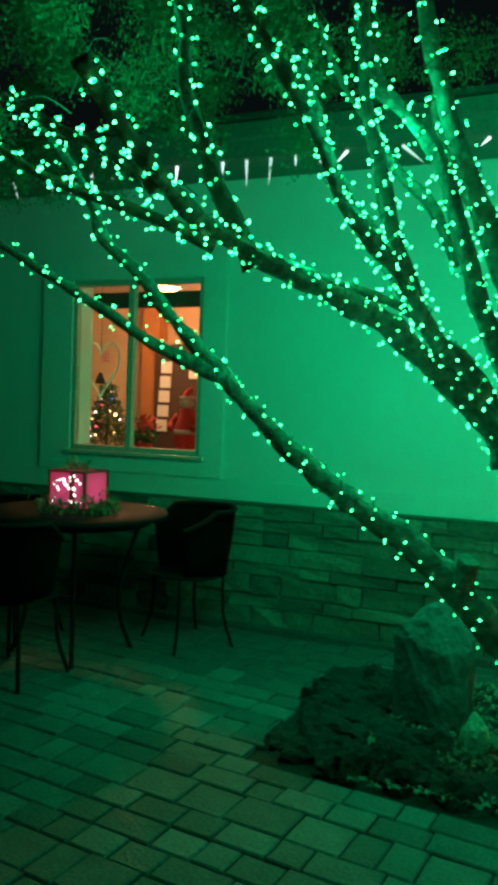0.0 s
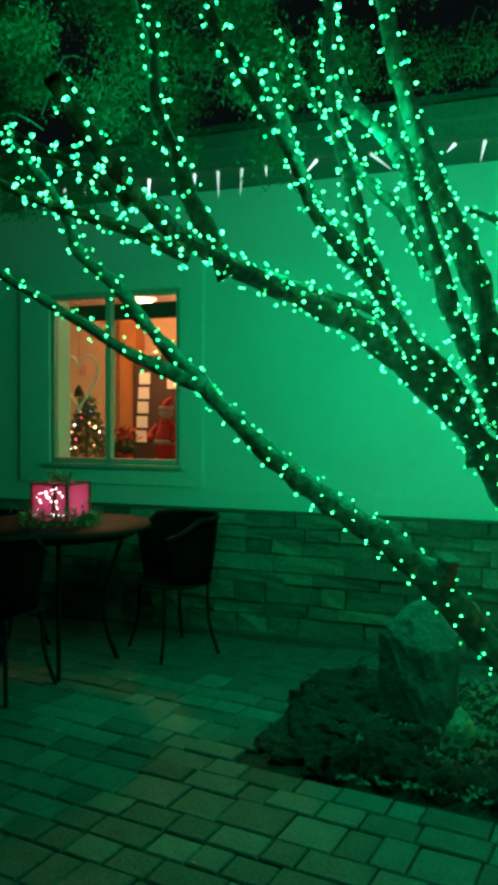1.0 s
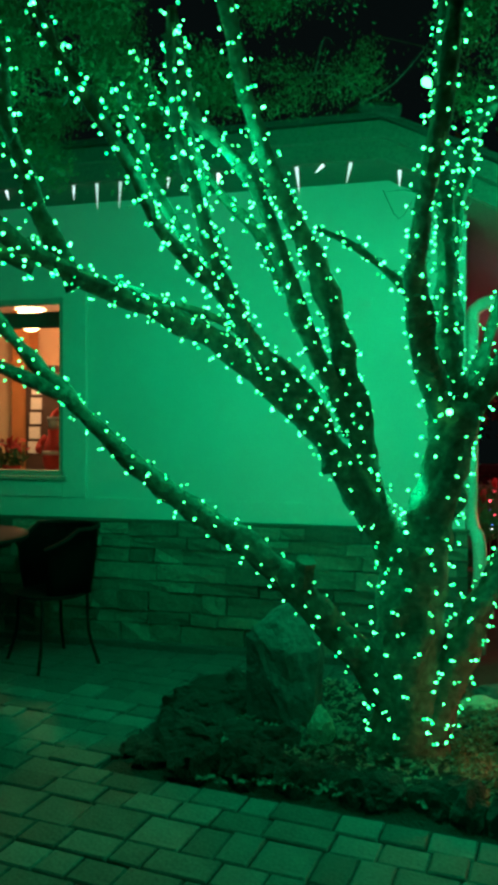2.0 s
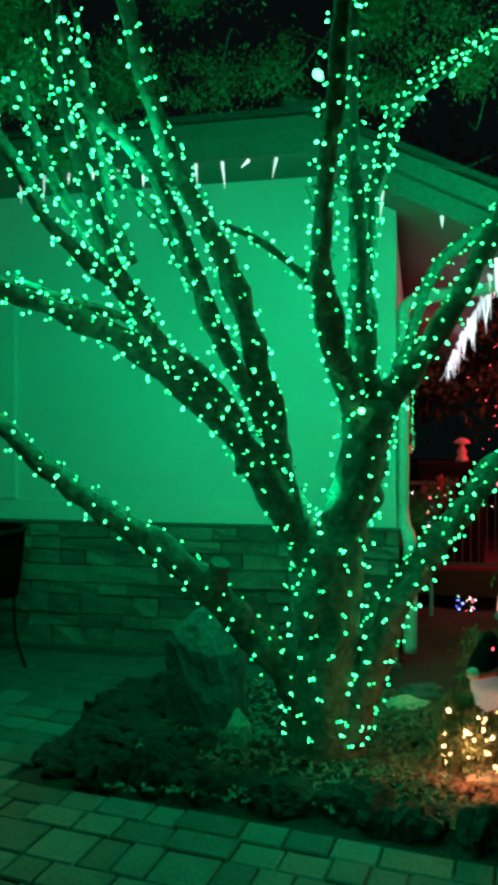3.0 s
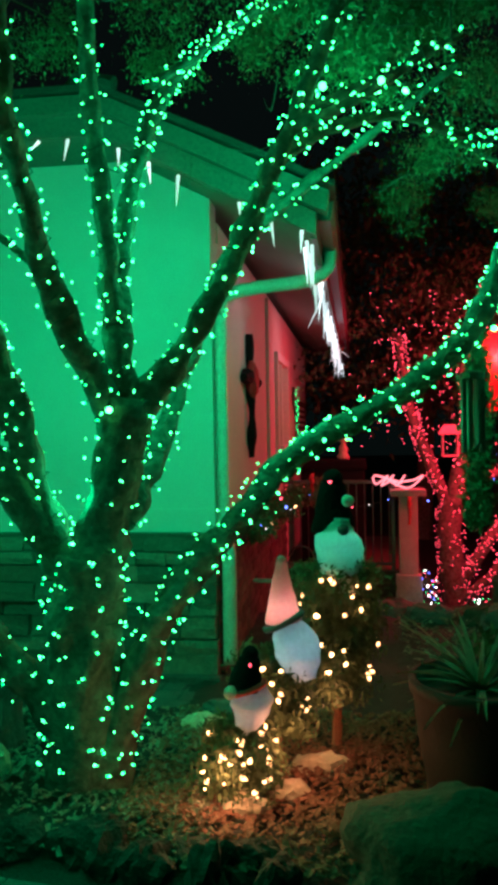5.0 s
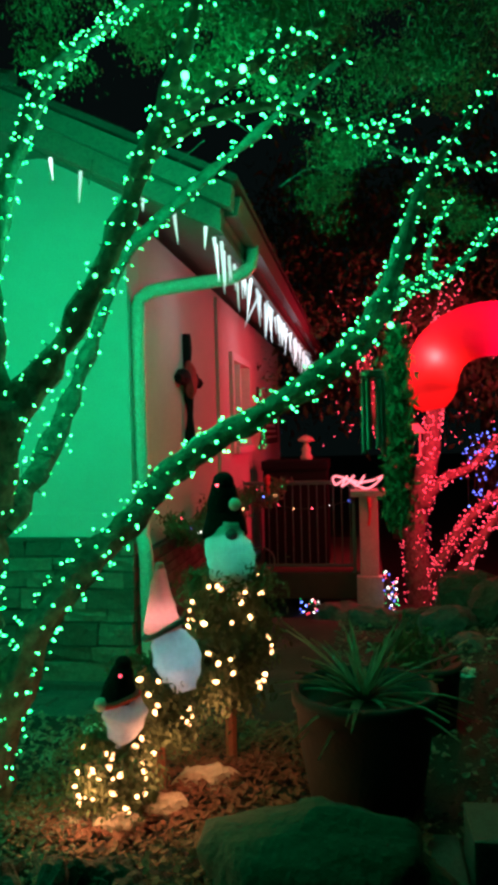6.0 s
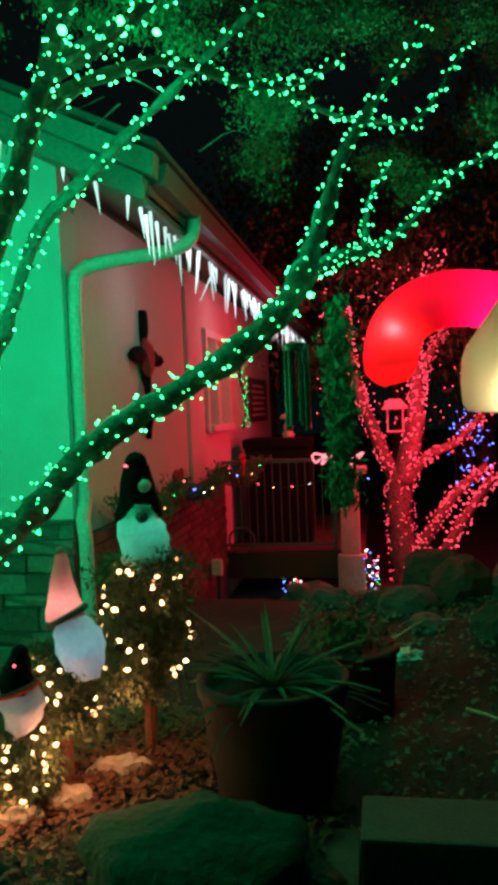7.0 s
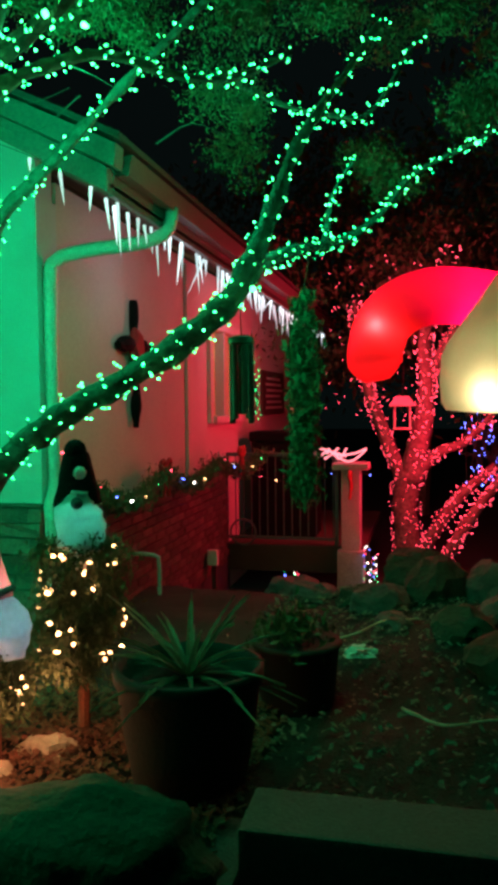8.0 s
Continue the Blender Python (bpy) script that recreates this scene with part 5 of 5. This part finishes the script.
# ---- room behind the window ----
room = tagged(new("room_shell"), "warm lit room behind the window", "room", kind="structure")
part("back_wall", boxes((-6.5, -1.2, 7.6, 7.7, 0, 3.0)), ROOM_PAINT, room)
part("side_wall", boxes((-6.6, -6.5, 5.25, 7.7, 0, 3.0), (-1.3, -1.2, 5.25, 7.6, 0, 3.0)), ROOM_PAINT, room)
part("room_floor", boxes((-6.5, -1.2, 5.25, 7.7, -0.05, 0.05)), DARK_WOOD, room)
tagged(finish("ceiling", boxes((-6.5, -1.2, 5.25, 7.7, 2.75, 2.85)), WHITE_PAINT), "plain pale ceiling of the room", "ceiling", kind="structure")
lamp("room_lamp", (-3.4, 6.3, 2.5), (1.0, 0.5, 0.22), 62, 0.12)
part("wood_post", boxes((-4.2, -4.0, 7.3, 7.5, 0.05, 2.75), bevel=0.01), ORANGE_WOOD, room, "orange-brown wooden post")
pend = empty("pendant_lamp", (-3.4, 6.3, 2.42), "small hanging room lamp with pale shade", "lamp")
part("shade", lathe([(0.14, 0.0), (0.15, 0.01), (0.07, 0.02), (0.03, 0.14)], 20), WHITE_PAINT, pend).location = (0, 0, 0.16)
part("cord", tube([Vector((0, 0, 0.3)), Vector((0, 0, 0.33))], 0.006, 5), BLACK_METAL, pend)
sb = empty("sideboard", (-3.3, 6.1, 0.05), "low wooden sideboard beneath the window", "sideboard")
part("body", boxes((-1.0, 1.0, -0.3, 0.3, 0.0, 0.98), bevel=0.01), DARK_WOOD, sb)
part("top", boxes((-1.03, 1.03, -0.33, 0.33, 0.98, 1.02), bevel=0.008), WOOD, sb)
xt = empty("christmas_tree", (-3.82, 6.05, 1.07), "small decorated Christmas tree with coloured balls", "christmas tree")
cl = []
for k in range(9):
    rr_ = 0.2 * (1 - k / 9.5)
    for j in range(9):
        a = j * 0.7 + k
        cl.append(((rr_ * math.cos(a), rr_ * math.sin(a), 0.06 + k * 0.065), 0.2))
ob = crown("foliage", "", cl, 81, 0.02, PINE, 150, 0.13)
ob.parent = xt
part("stem", tube([Vector((0, 0, 0)), Vector((0, 0, 0.6))], 0.012, 6), BARK, xt)
for k in range(46):
    h = r.random()
    a = r.uniform(0, 6.3)
    rr_ = 0.21 * (1 - h) + 0.015
    place_bulb((BULB_R, BULB_W, BULB_I, BULB_W, BULB_B, BULB)[k % 6], (rr_ * math.cos(a), rr_ * math.sin(a), 0.05 + 0.57 * h), xt, r)
santa = bmesh.new()
add_tube(santa, smooth_line([(0, 0, 0), (0, 0, 0.1), (0, 0, 0.2), (0, 0, 0.36), (0, 0, 0.42)], 0.03), lambda t: 0.055 + 0.05 * math.sin(min(1, t * 1.15) * 3.1), 14)
n1 = len(santa.faces)
add_tube(santa, [Vector((0, 0, 0.2)), Vector((0, 0, 0.235))], 0.108, 14)
add_tube(santa, [Vector((0, 0, 0.04)), Vector((0, 0, 0.07))], 0.1, 14)
add_tube(santa, [Vector((0, 0, 0.495)), Vector((0, 0, 0.525))], 0.066, 14)
bmesh.ops.create_icosphere(santa, subdivisions=2, radius=0.06, matrix=Matrix.Translation((0, 0, 0.47)))
n2 = len(santa.faces)
add_tube(santa, smooth_line([(0, 0, 0.5), (0.01, 0, 0.56), (0.05, 0, 0.6)], 0.02), lambda t: 0.06 * (1 - 0.8 * t), 12)
for s in (-1, 1):
    add_tube(santa, smooth_line([(0.08 * s, 0, 0.36), (0.13 * s, -0.04, 0.28), (0.1 * s, -0.1, 0.24)], 0.03), 0.03, 8)
for i, f in enumerate(santa.faces):
    f.material_index = 1 if n1 <= i < n2 else 0
    f.smooth = True
ob = finish("santa_doll", santa, [RED_CLOTH, FUR])
ob.location = (-3.02, 6.05, 1.07)
tagged(ob, "red and white Santa doll standing on the sideboard", "doll")
pz = empty("poinsettia", (-3.38, 5.95, 1.07), "potted poinsettia with green and red leaves", "plant")
part("pot", lathe([(0.06, 0), (0.08, 0.1), (0.085, 0.11), (0.06, 0.1)], 16), RED_CLOTH, pz)
ob = crown("green_leaves", "", [((r.gauss(0, 0.07), r.gauss(0, 0.05), 0.18), 0.4) for _ in range(8)], 91, 0.045, LEAF, 40, 0.14)
ob.parent = pz
ob = crown("red_leaves", "red upper leaves", [((r.gauss(0, 0.05), r.gauss(0, 0.04), 0.28), 0.35) for _ in range(4)], 92, 0.045, RED_CLOTH, 30, 0.12)
ob.parent = pz
heart = empty("heart_ornament", (-3.42, 5.3, 1.8), "white wire heart hanging inside the window", "ornament")
hp = []
for k in range(33):
    a = 2 * math.pi * k / 32
    hp.append(Vector((0.0085 * 16 * math.sin(a) ** 3, 0, 0.0125 * (13 * math.cos(a) - 5 * math.cos(2 * a) - 2 * math.cos(3 * a) - math.cos(4 * a)))))
part("wire_heart", tube([q * 1.25 for q in hp], 0.009, 6), WHITE_PAINT, heart)
part("card", boxes((0.0, 0.07, -0.004, 0.004, 0.03, 0.12)), PINK_CLOTH, heart)
part("bell", lathe([(0.04, -0.14), (0.035, -0.1), (0.012, -0.05)], 12), DARK_WOOD, heart)
part("cord", tube([Vector((0, 0, 0.08)), Vector((0, 0, 0.75))], 0.003, 4), WIRE, heart)
shelf = empty("dark_cabinet", (-3.55, 7.35, 0.05), "tall dark cabinet with small framed pictures", "cabinet")
part("body", boxes((-0.4, 0.42, -0.2, 0.22, 0, 2.1), bevel=0.01), DARK_WOOD, shelf)
for i in range(5):
    part("picture_frame", boxes((-0.36 + 0.01 * i, -0.24 + 0.01 * i, -0.215, -0.2, 1.2 + i * 0.15, 1.32 + i * 0.15)), WHITE_PAINT, shelf)
for i in range(3):
    part("picture_frame", boxes((0.0 + 0.13 * i, 0.11 + 0.13 * i, -0.215, -0.2, 1.75, 1.9)), WHITE_PAINT, shelf)
valance = empty("window_valance", (-2.92, 5.2, 2.2), "dark rolled blind at the top of the window", "blind")
part("roll", boxes((-0.5, 0.5, -0.03, 0.03, 0.04, 0.16), bevel=0.02), DARK_WOOD, valance)
